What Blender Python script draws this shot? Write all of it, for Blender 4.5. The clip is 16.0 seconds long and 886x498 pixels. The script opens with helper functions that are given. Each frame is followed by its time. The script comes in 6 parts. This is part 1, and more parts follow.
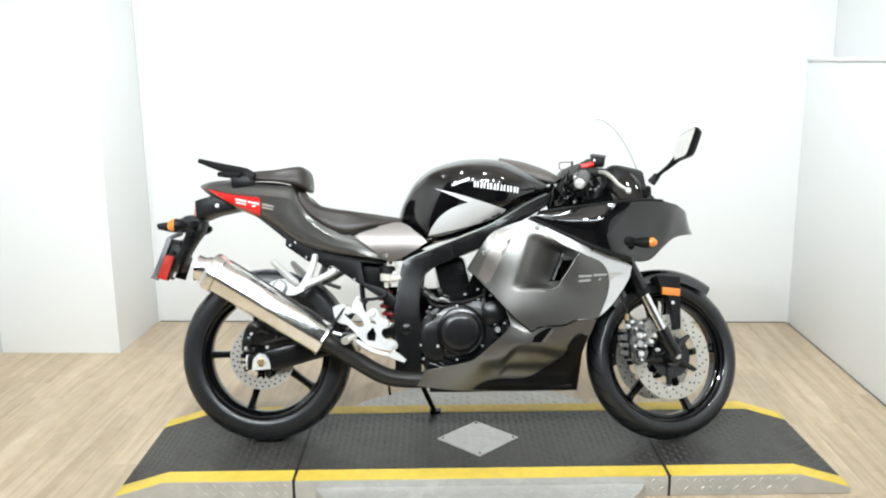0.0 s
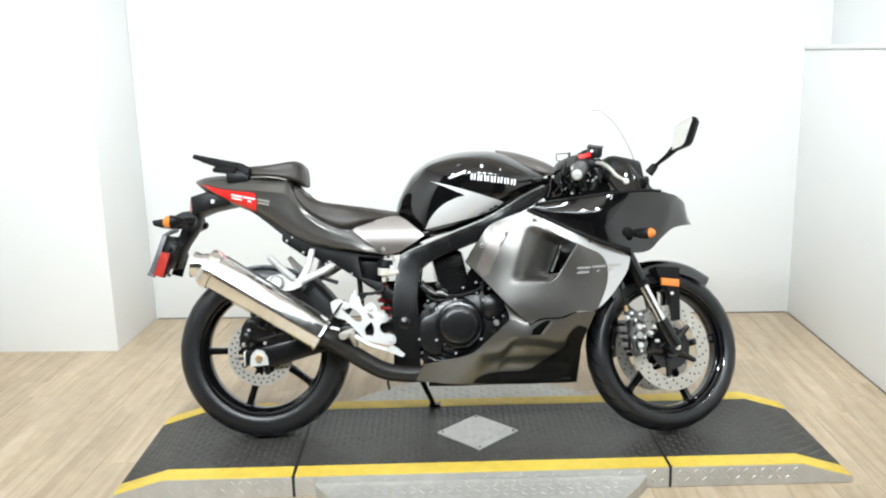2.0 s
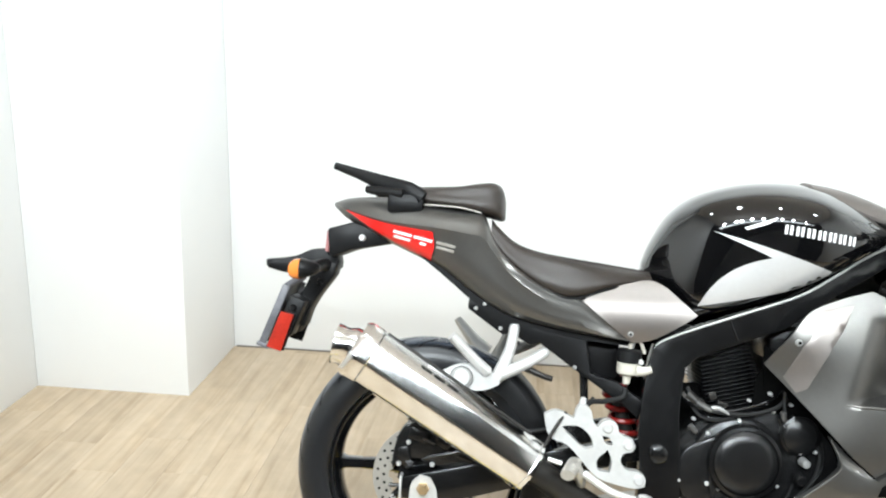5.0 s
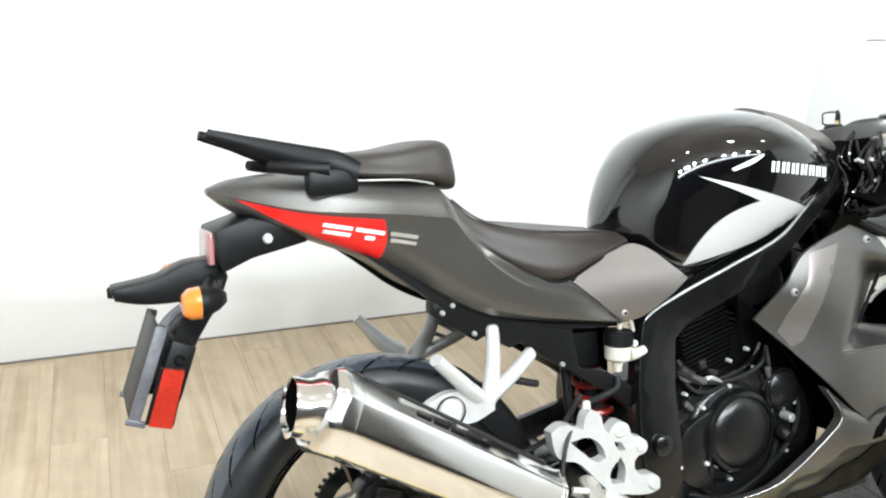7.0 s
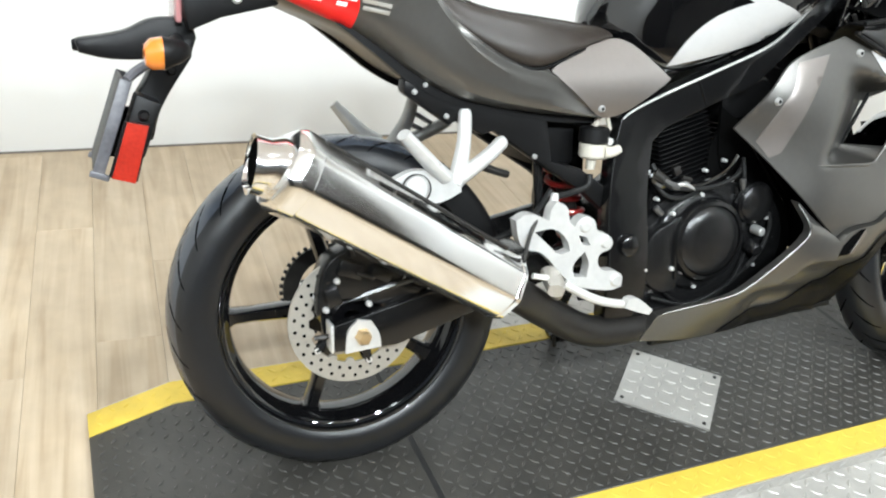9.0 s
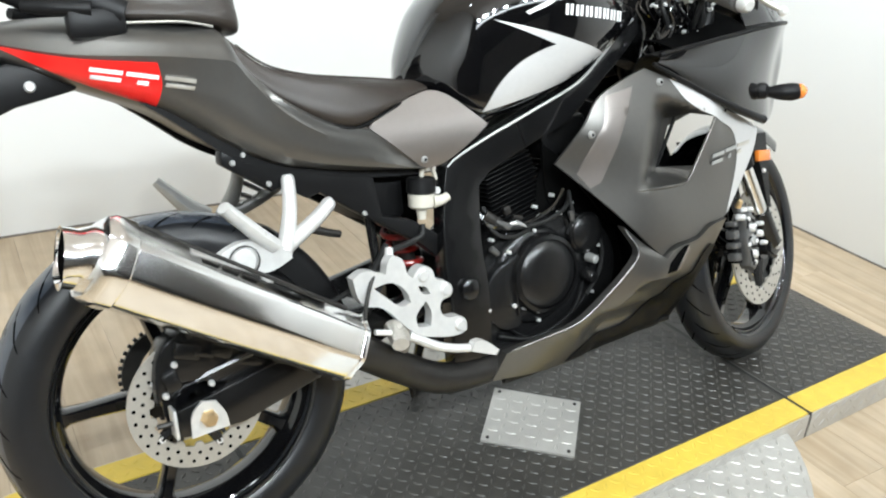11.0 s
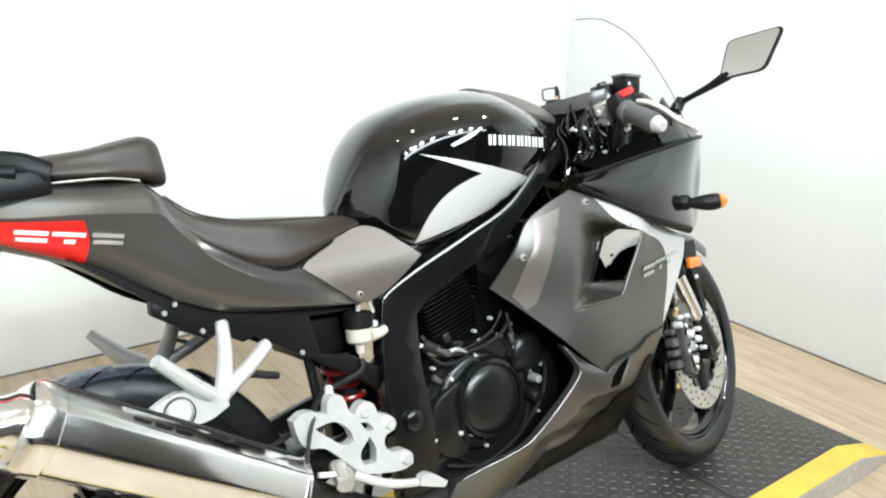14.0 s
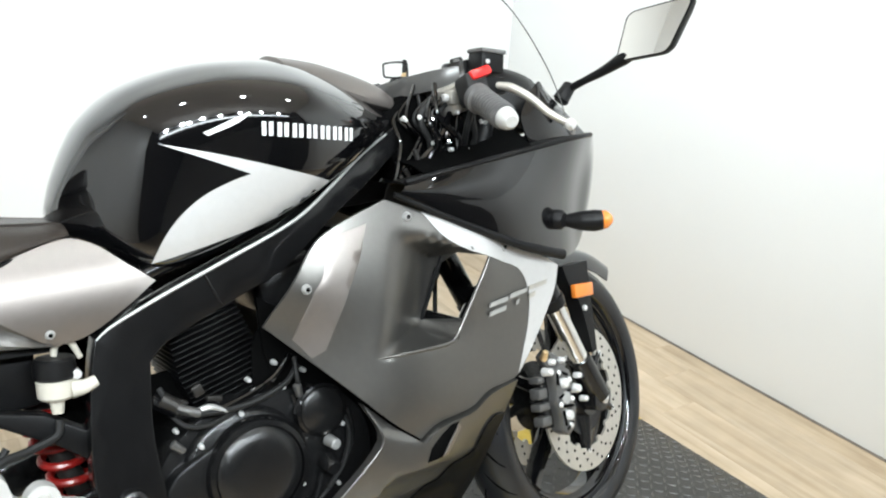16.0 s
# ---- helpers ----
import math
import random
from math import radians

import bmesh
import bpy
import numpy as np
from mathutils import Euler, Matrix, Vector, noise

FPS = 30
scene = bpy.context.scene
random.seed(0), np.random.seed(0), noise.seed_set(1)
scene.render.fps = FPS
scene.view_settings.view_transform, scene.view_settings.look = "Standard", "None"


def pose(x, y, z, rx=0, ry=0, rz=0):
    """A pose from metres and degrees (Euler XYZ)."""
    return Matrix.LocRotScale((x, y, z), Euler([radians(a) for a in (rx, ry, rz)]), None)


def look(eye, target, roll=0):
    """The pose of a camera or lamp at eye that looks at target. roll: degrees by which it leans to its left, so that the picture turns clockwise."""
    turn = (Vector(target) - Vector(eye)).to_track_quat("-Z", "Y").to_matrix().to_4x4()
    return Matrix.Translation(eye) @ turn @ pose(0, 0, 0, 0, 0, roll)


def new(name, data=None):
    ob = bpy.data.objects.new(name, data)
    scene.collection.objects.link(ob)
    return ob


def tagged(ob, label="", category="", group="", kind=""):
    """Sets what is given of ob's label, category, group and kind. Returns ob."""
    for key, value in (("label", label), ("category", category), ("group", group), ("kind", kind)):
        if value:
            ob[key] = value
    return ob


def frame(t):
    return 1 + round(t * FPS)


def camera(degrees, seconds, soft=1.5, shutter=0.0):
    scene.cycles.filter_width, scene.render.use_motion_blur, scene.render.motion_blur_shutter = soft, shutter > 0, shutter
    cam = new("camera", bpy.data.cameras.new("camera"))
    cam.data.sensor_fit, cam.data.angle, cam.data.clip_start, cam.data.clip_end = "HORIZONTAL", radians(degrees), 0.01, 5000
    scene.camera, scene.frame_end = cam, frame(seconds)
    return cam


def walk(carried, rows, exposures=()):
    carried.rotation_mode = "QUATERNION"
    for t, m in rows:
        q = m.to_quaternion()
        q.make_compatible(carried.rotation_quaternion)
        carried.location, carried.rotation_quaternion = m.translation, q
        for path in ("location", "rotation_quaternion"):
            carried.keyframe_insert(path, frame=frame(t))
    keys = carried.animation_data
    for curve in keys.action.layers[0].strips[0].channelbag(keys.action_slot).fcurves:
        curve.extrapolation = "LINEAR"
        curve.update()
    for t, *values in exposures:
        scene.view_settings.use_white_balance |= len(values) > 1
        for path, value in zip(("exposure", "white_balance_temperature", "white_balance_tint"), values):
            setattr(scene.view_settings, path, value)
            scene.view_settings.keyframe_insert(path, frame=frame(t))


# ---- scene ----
import mathutils

cam = camera(54.3, 16.0, 2.1)
PATH = [
    (0, (0.778, -3.006, 1.382), (0.698, -1.054, 0.954), -0.6),
    (0.5, (0.773, -3.01, 1.379), (0.699, -1.058, 0.95), -0.7),
    (1, (0.778, -3.003, 1.375), (0.699, -1.053, 0.938), -0.9),
    (1.5, (0.785, -3.0, 1.376), (0.707, -1.05, 0.94), -1.0),
    (2, (0.783, -2.99, 1.375), (0.705, -1.041, 0.934), -1.3),
    (2.5, (0.816, -2.94, 1.369), (0.737, -0.991, 0.93), -2.2),
    (3, (0.877, -2.817, 1.37), (0.692, -0.881, 0.905), 0.9),
    (3.5, (0.723, -2.652, 1.298), (0.461, -0.712, 0.886), -0.2),
    (4, (0.561, -2.43, 1.358), (0.366, -0.501, 0.869), 0.9),
    (4.5, (0.404, -2.115, 1.355), (0.107, -0.174, 0.972), -1.0),
    (4.7, (0.319, -2.015, 1.364), (0.044, -0.083, 0.926), 0.1),
    (6.8, (-0.395, -1.204, 1.358), (0.31, 0.559, 0.727), 2.2),
    (7, (-0.419, -1.216, 1.337), (0.304, 0.519, 0.653), 2.7),
    (7.5, (-0.41, -1.241, 1.281), (0.305, 0.412, 0.411), 4.9),
    (8, (-0.391, -1.243, 1.244), (0.309, 0.353, 0.263), 6.5),
    (8.2, (-0.382, -1.272, 1.228), (0.282, 0.335, 0.239), 6.6),
    (10.3, (-0.339, -1.285, 1.22), (0.518, 0.266, 0.292), 4.9),
    (10.5, (-0.322, -1.283, 1.231), (0.589, 0.256, 0.336), 4.5),
    (11, (-0.301, -1.3, 1.244), (0.649, 0.23, 0.374), 3.5),
    (11.5, (-0.287, -1.298, 1.261), (0.712, 0.242, 0.468), 1.6),
    (12, (-0.277, -1.306, 1.283), (0.746, 0.251, 0.556), 0.8),
    (12.5, (-0.277, -1.303, 1.277), (0.768, 0.254, 0.582), 0.8),
    (13, (-0.271, -1.308, 1.285), (0.803, 0.25, 0.639), 0.6),
    (13.5, (-0.275, -1.305, 1.294), (0.814, 0.25, 0.665), 0.8),
    (14, (-0.272, -1.31, 1.288), (0.812, 0.246, 0.653), 0.8),
    (14.5, (-0.273, -1.292, 1.287), (0.832, 0.25, 0.654), 1.1),
    (15, (-0.173, -1.28, 1.294), (1.025, 0.183, 0.642), 0.3),
    (15.5, (0.096, -1.278, 1.301), (1.16, 0.293, 0.668), 3.0),
    (16, (0.296, -1.142, 1.247), (1.355, 0.401, 0.541), 3.8),
]
walk(cam, [(t, look(e, a, r)) for t, e, a, r in PATH], [(0.0, -0.14), (2.5, -0.14), (4.0, -0.05), (7.0, 0.10), (8.2, 0.12), (10.5, -0.02), (12.0, -0.06), (13.5, -0.01), (16.0, 0.0)])

# ---- light ----
world = bpy.data.worlds.new("room_world")
scene.world = world
world.use_nodes = True
world.node_tree.nodes["Background"].inputs[0].default_value = (0.9, 0.95, 1.0, 1)
world.node_tree.nodes["Background"].inputs[1].default_value = 0.05
FLOOR = -0.075


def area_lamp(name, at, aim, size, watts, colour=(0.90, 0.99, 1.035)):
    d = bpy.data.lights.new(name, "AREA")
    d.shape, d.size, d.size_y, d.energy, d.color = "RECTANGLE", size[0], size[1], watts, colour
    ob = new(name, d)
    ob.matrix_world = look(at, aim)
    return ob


# Added upward fill, no fixture known; brightens the ceiling that bike parts reflect.
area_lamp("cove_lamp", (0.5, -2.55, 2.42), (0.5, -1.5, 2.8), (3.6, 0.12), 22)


def track_spot(at, aim, watts, cone=105):
    d = bpy.data.lights.new("track_spot", "SPOT")
    d.energy, d.shadow_soft_size, d.color = watts, 0.04, (0.90, 0.99, 1.035)
    d.spot_size, d.spot_blend = radians(cone), 1.0
    ob = new("track_spot", d)
    ob.matrix_world = look(at, aim)


for i, x in enumerate((-1.25, -0.75, -0.58, -0.25, 0.15, 0.75, 1.05, 1.5, 2.05)):
    track_spot((x, -2.62 + 0.05 * (i % 2), 2.66), (0.15 + 0.85 * x, 0.6, 0.0), 92 if x < 1.4 else 66 if x < 2 else 48)
for x in (-0.9, 0.0, 1.0, 1.9):
    track_spot((x, -0.6, 2.62), (0.5 + 0.8 * (x - 0.5), 1.66, 0.1), 42, 94)
# Added spots without known fixtures, to brighten the side walls and the pillar.
track_spot((-0.2, -0.4, 2.62), (-1.64, 0.0, 0.4), 50)
track_spot((0.35, 0.95, 2.62), (-1.06, 1.45, 0.7), 62, 80)
for y in (-0.4, 0.7):
    track_spot((1.2, y, 2.62), (2.49, y + 0.5, 1.1 + 0.2 * y), 62 + 29 * y)
for y in (-2.0, -1.1):
    track_spot((1.2, y, 2.62), (2.49, y + 0.2, 0.8), 46)


# ---- materials ----
def material(name, colour, rough=0.5, metal=0.0, coat=0.0, vary=0.12, scale=40.0, bump=0.0, bump_scale=200.0,
             wear=0.1, glow=0.0, glass=0.0, per_piece=0.0, spec=0.5, coat_rough=0.04):
    m = bpy.data.materials.new(name)
    m.use_nodes = True
    nt = m.node_tree
    b = nt.nodes["Principled BSDF"]
    tex = nt.nodes.new("ShaderNodeTexCoord")
    fine = nt.nodes.new("ShaderNodeTexNoise")
    fine.inputs["Scale"].default_value, fine.inputs["Detail"].default_value = scale, 4
    big = nt.nodes.new("ShaderNodeTexNoise")
    big.inputs["Scale"].default_value, big.inputs["Detail"].default_value = scale / 9, 3
    mix = nt.nodes.new("ShaderNodeMath")
    mix.operation = "ADD"
    for n in (fine, big):
        nt.links.new(tex.outputs["Object"], n.inputs["Vector"])
    nt.links.new(fine.outputs["Fac"], mix.inputs[0])
    nt.links.new(big.outputs["Fac"], mix.inputs[1])
    ramp = nt.nodes.new("ShaderNodeMapRange")
    ramp.inputs["From Min"].default_value, ramp.inputs["From Max"].default_value = 0.6, 1.4
    ramp.inputs["To Min"].default_value, ramp.inputs["To Max"].default_value = 1 - vary, 1 + vary
    nt.links.new(mix.outputs[0], ramp.inputs["Value"])
    mul = nt.nodes.new("ShaderNodeVectorMath")
    mul.operation = "SCALE"
    mul.inputs[0].default_value = colour
    last = ramp.outputs["Result"]
    if per_piece:
        info = nt.nodes.new("ShaderNodeObjectInfo")
        pr = nt.nodes.new("ShaderNodeMapRange")
        pr.inputs["To Min"].default_value, pr.inputs["To Max"].default_value = 1 - per_piece, 1 + per_piece
        nt.links.new(info.outputs["Random"], pr.inputs["Value"])
        mm = nt.nodes.new("ShaderNodeMath")
        mm.operation = "MULTIPLY"
        nt.links.new(last, mm.inputs[0])
        nt.links.new(pr.outputs["Result"], mm.inputs[1])
        last = mm.outputs[0]
    nt.links.new(last, mul.inputs["Scale"])
    nt.links.new(mul.outputs["Vector"], b.inputs["Base Color"])
    rr = nt.nodes.new("ShaderNodeMapRange")
    rr.inputs["To Min"].default_value, rr.inputs["To Max"].default_value = max(0.01, rough * (1 - wear)), min(1, rough * (1 + wear))
    nt.links.new(big.outputs["Fac"], rr.inputs["Value"])
    nt.links.new(rr.outputs["Result"], b.inputs["Roughness"])
    b.inputs["Metallic"].default_value = metal
    b.inputs["Specular IOR Level"].default_value = spec
    b.inputs["Coat Weight"].default_value = coat
    b.inputs["Coat Roughness"].default_value = coat_rough
    if glass:
        b.inputs["Transmission Weight"].default_value = glass
        b.inputs["IOR"].default_value = 1.45
    if bump:
        bn = nt.nodes.new("ShaderNodeTexNoise")
        bn.inputs["Scale"].default_value, bn.inputs["Detail"].default_value = bump_scale, 3
        nt.links.new(tex.outputs["Object"], bn.inputs["Vector"])
        bp = nt.nodes.new("ShaderNodeBump")
        bp.inputs["Strength"].default_value, bp.inputs["Distance"].default_value = bump, 0.002
        nt.links.new(bn.outputs["Fac"], bp.inputs["Height"])
        nt.links.new(bp.outputs["Normal"], b.inputs["Normal"])
    if glow:
        b.inputs["Emission Color"].default_value = (*colour, 1)
        b.inputs["Emission Strength"].default_value = glow
    return m


BLACK = material("gloss_black_paint", (0.003, 0.003, 0.0034), 0.05, 0, 1.0, 0.2, 30, 0, wear=0.3, spec=0.5)
WHEEL = material("gloss_black_wheel_enamel", (0.0035, 0.0035, 0.004), 0.045, 0, 0.5, 0.2, 30, 0.0, 300, 0.3, spec=0.5)
GREY = material("gunmetal_metallic_paint", (0.158, 0.153, 0.144), 0.36, 0.85, 0.06, 0.05, 900, 0, coat_rough=0.14)
SILVER = material("silver_metallic_paint", (0.56, 0.555, 0.55), 0.46, 0.3, 0.15, 0.04, 900, 0, coat_rough=0.2)
MAUVE = material("warm_silver_metallic_paint", (0.255, 0.230, 0.216), 0.41, 0.80, 0.04, 0.04, 900, 0, coat_rough=0.25)
RED = material("red_paint", (0.75, 0.012, 0.01), 0.3, 0, 0.6, 0.06, 60)
PLASTIC = material("black_plastic", (0.006, 0.006, 0.0064), 0.4, 0, 0, 0.2, 120, 0.15, 900, spec=0.2)
SATIN = material("satin_black_frame", (0.006, 0.006, 0.0063), 0.20, 0, 0.05, 0.15, 80, 0.04, 500, wear=0.35, spec=0.5)
ENGINE = material("black_engine_casting", (0.0085, 0.0085, 0.0088), 0.25, 0, 0, 0.2, 90, 0.18, 420, spec=0.5)
FIN = material("matt_black_fin", (0.0035, 0.0035, 0.0038), 0.4, 0, 0, 0.2, 90, 0.06, 600, spec=0.14)
RUBBER = material("tyre_rubber", (0.0062, 0.007, 0.0088), 0.36, 0, 0, 0.3, 45, 0.14, 500, 0.25, spec=0.6)
# Lighter blue base colour stands for wall light reflected on the rear tread.
TREADSHEEN = material("tread_sheen_rubber", (0.040, 0.047, 0.060), 0.27, 0, 0, 0.3, 60, 0.12, 600, 0.25, spec=0.85)
GRIP = material("grip_rubber", (0.012, 0.012, 0.012), 0.55, 0, 0, 0.2, 90, 0.3, 800, spec=0.3)
GRIPGREY = material("worn_grey_grip_rubber", (0.11, 0.107, 0.105), 0.55, 0, 0, 0.2, 90, 0.3, 800)
VINYL = material("seat_vinyl", (0.027, 0.0205, 0.0165), 0.38, 0, 0, 0.15, 60, 0.35, 1400, spec=0.6)
CHROME = material("polished_steel", (0.93, 0.93, 0.925), 0.13, 1, 0, 0.03, 30, 0, wear=0.5)
ALLOY = material("silver_cast_alloy", (0.70, 0.695, 0.68), 0.38, 0.45, 0, 0.1, 70, 0.2, 500)
STEEL = material("brushed_disc_steel", (0.50, 0.475, 0.43), 0.36, 0.55, 0, 0.1, 150, 0.08, 900)
BOLT = material("zinc_bolt", (0.80, 0.80, 0.79), 0.35, 0.5, 0, 0.1, 80)
DARKMETAL = material("dark_exhaust_metal", (0.034, 0.032, 0.030), 0.40, 0.6, 0, 0.25, 50, 0.1, 400)
AMBER = material("amber_lens", (0.72, 0.21, 0.03), 0.2, 0, 0.5, 0.06, 60, 0.1, 500)
REDLENS = material("red_reflector", (0.38, 0.022, 0.011), 0.2, 0, 0.5, 0.25, 200, 0.3, 700)
WHITE = material("white_transfer", (0.82, 0.82, 0.82), 0.35, 0, 0.3, 0.03, 60)
MILKY = material("milky_plastic", (0.56, 0.53, 0.46), 0.4, 0, 0, 0.06, 60)
SPRING = material("red_spring_paint", (0.24, 0.010, 0.008), 0.3, 0, 0.3, 0.1, 60)


def clear_sheet():
    m = bpy.data.materials.new("clear_screen")
    m.use_nodes = True
    nt = m.node_tree
    nt.nodes.remove(nt.nodes["Principled BSDF"])
    t, g, x = (nt.nodes.new(n) for n in ("ShaderNodeBsdfTransparent", "ShaderNodeBsdfGlossy", "ShaderNodeMixShader"))
    t.inputs["Color"].default_value = (1, 1, 1, 1)
    g.inputs["Roughness"].default_value = 0.03
    x.inputs["Fac"].default_value = 0.002
    nt.links.new(t.outputs[0], x.inputs[1])
    nt.links.new(g.outputs[0], x.inputs[2])
    nt.links.new(x.outputs[0], nt.nodes["Material Output"].inputs["Surface"])
    return m


CLEAR = clear_sheet()
PINKLENS = material("pale_red_lens", (0.42, 0.19, 0.19), 0.2, 0, 0.5, 0.05, 60)
MIRROR = material("mirror_glass", (0.80, 0.775, 0.735), 0.02, 1, 0, 0.01, 10, wear=0.0)
GOLD = material("brass_nut", (0.80, 0.58, 0.32), 0.3, 0.8, 0, 0.1, 80)
# Shade put into colour: near-black for recess marks and gap fillers.
DARK = material("painted_shade_black", (0.004, 0.004, 0.004), 0.9, 0, 0, 0.1, 60, spec=0.0)
WALL = material("white_wall_paint", (0.79, 0.793, 0.785), 0.55, 0, 0, 0.015, 3, 0.06, 140)
SOUTH = material("showroom_wall_paint", (0.50, 0.485, 0.46), 0.7, 0, 0, 0.1, 3)
BACK = material("unseen_dark_paint", (0.07, 0.064, 0.058), 0.7, 0, 0, 0.1, 3)
CEIL = material("ceiling_paint", (0.88, 0.81, 0.75), 0.8, 0, 0, 0.05, 3, 0.1, 60)
YELLOW = material("yellow_safety_paint", (0.70, 0.50, 0.07), 0.5, 0, 0, 0.16, 25, 0.25, 180)
DECK = material("worn_black_tread_paint", (0.042, 0.0395, 0.035), 0.44, 0.05, 0, 0.45, 14, 0.3, 260, 0.3)
TREAD = material("worn_tread_tops", (0.061, 0.058, 0.0525), 0.42, 0.1, 0, 0.3, 30, 0.1, 300)
PLATEGREY = material("grey_plastic_frame", (0.12, 0.12, 0.132), 0.35, 0, 0, 0.35, 120, 0.2, 300)
YOKEGREY = material("grey_painted_yoke", (0.10, 0.098, 0.095), 0.3, 0.3, 0.1, 0.1, 80)
GREYALLOY = material("grey_cast_alloy", (0.40, 0.40, 0.39), 0.4, 0.4, 0, 0.1, 70, 0.12, 700)
PLATE = material("aluminium_tread_plate", (0.49, 0.475, 0.445), 0.46, 0.4, 0, 0.16, 20, 0.15, 200, 0.2)
RUBBERJOINT = material("black_joint_strip", (0.012, 0.012, 0.012), 0.6)


def wood():
    m = material("light_oak_plank", (0.5, 0.37, 0.24), 0.45, 0, 0.0, 0.16, 11, 0.0, per_piece=0.05)
    nt = m.node_tree
    b = nt.nodes["Principled BSDF"]
    tex = nt.nodes.new("ShaderNodeTexCoord")
    info = nt.nodes.new("ShaderNodeObjectInfo")
    mp = nt.nodes.new("ShaderNodeMapping")
    mp.inputs["Scale"].default_value = (26, 1.6, 26)
    add = nt.nodes.new("ShaderNodeVectorMath")
    add.operation = "ADD"
    sc = nt.nodes.new("ShaderNodeVectorMath")
    sc.operation = "SCALE"
    sc.inputs[0].default_value, = [(7.0, 3.0, 5.0)]
    nt.links.new(info.outputs["Random"], sc.inputs["Scale"])
    nt.links.new(tex.outputs["Object"], add.inputs[0])
    nt.links.new(sc.outputs["Vector"], add.inputs[1])
    nt.links.new(add.outputs["Vector"], mp.inputs["Vector"])
    g = nt.nodes.new("ShaderNodeTexNoise")
    g.inputs["Scale"].default_value, g.inputs["Detail"].default_value, g.inputs["Distortion"].default_value = 1.0, 6, 0.8
    nt.links.new(mp.outputs["Vector"], g.inputs["Vector"])
    ramp = nt.nodes.new("ShaderNodeValToRGB")
    e = ramp.color_ramp.elements
    e[0].position, e[0].color = 0.25, (0.345, 0.253, 0.158, 1)
    e[1].position, e[1].color = 0.75, (0.525, 0.425, 0.31, 1)
    mid = ramp.color_ramp.elements.new(0.5)
    mid.color = (0.45, 0.352, 0.242, 1)
    nt.links.new(g.outputs["Fac"], ramp.inputs["Fac"])
    mixn = nt.nodes.new("ShaderNodeVectorMath")
    mixn.operation = "SCALE"
    nt.links.new(ramp.outputs["Color"], mixn.inputs[0])
    old = b.inputs["Base Color"].links[0].from_node
    src = old.inputs["Scale"].links[0].from_socket
    nt.links.new(src, mixn.inputs["Scale"])
    nt.links.new(mixn.outputs["Vector"], b.inputs["Base Color"])
    return m


WOOD = wood()


# ---- mesh helpers ----
def part(name, bm, mat, parent=None, label="", sharp=40.0):
    bmesh.ops.remove_doubles(bm, verts=bm.verts, dist=1e-6)
    bmesh.ops.recalc_face_normals(bm, faces=bm.faces)
    me = bpy.data.meshes.new(name)
    for f in bm.faces:
        f.smooth = True
    for e in bm.edges:
        if len(e.link_faces) == 2 and e.calc_face_angle(0) > radians(sharp):
            e.smooth = False
    bm.to_mesh(me)
    bm.free()
    me.materials.append(mat)
    ob = new(name, me)
    if parent is not None:
        ob.parent = parent
    if label:
        tagged(ob, label)
    return ob


def thing(name, at, label, category, kind="", group=""):
    ob = new(name)
    ob.matrix_world = at
    ob.empty_display_size = 0.05
    return tagged(ob, label, category, group, kind)


def add_box(bm, centre, size, turn=None, bevel=0.0, taper=1.0):
    m = Matrix.Translation(centre) @ (turn.to_4x4() if turn is not None else Matrix()) @ Matrix.Diagonal((*size, 1))
    vs = bmesh.ops.create_cube(bm, size=1, matrix=Matrix())["verts"]
    for v in vs:
        if v.co.z > 0:
            v.co.x *= taper
            v.co.y *= taper
        v.co = m @ v.co
    if bevel:
        es = list({e for v in vs for e in v.link_edges})
        bmesh.ops.bevel(bm, geom=es, offset=bevel, segments=2, profile=0.5, affect="EDGES", clamp_overlap=True)
    return bm


def box(centre, size, turn=None, bevel=0.0, taper=1.0):
    return add_box(bmesh.new(), centre, size, turn, bevel, taper)


def frame_at(d):
    d = d.normalized()
    up = Vector((0, 0, 1)) if abs(d.z) < 0.9 else Vector((1, 0, 0))
    a = d.cross(up).normalized()
    return a, a.cross(d).normalized()


def smooth_path(pts, n=6):
    pts = [Vector(p) for p in pts]
    if n < 2 or len(pts) < 3:
        return pts
    out = []
    for i in range(len(pts) - 1):
        p0, p1, p2, p3 = pts[max(i - 1, 0)], pts[i], pts[i + 1], pts[min(i + 2, len(pts) - 1)]
        for k in range(n):
            t = k / n
            out.append(0.5 * (2 * p1 + (p2 - p0) * t + (2 * p0 - 5 * p1 + 4 * p2 - p3) * t * t + (3 * p1 - p0 - 3 * p2 + p3) * t ** 3))
    return out + [pts[-1]]


def add_tube(bm, pts, radii, n=10, smooth=6, squash=1.0, cap=True):
    """A tube along pts; radii: one number or one for each given point."""
    base = [Vector(p) for p in pts]
    rs = [radii] * len(base) if isinstance(radii, (int, float)) else list(radii)
    path = smooth_path(base, smooth)
    steps = len(path) - 1
    rad = np.interp(np.linspace(0, len(base) - 1, steps + 1), range(len(base)), rs)
    rings, a = [], None
    for i, p in enumerate(path):
        d = (path[min(i + 1, steps)] - path[max(i - 1, 0)]).normalized()
        if a is None:
            a, b = frame_at(d)
        else:
            a = (a - d * a.dot(d)).normalized()
            b = a.cross(d).normalized()
        rings.append([bm.verts.new(p + (a * math.cos(q) * squash + b * math.sin(q)) * rad[i]) for q in (2 * math.pi * k / n for k in range(n))])
    for r0, r1 in zip(rings, rings[1:]):
        for k in range(n):
            bm.faces.new((r0[k], r0[(k + 1) % n], r1[(k + 1) % n], r1[k]))
    if cap:
        bm.faces.new(rings[0])
        bm.faces.new(rings[-1])
    return bm


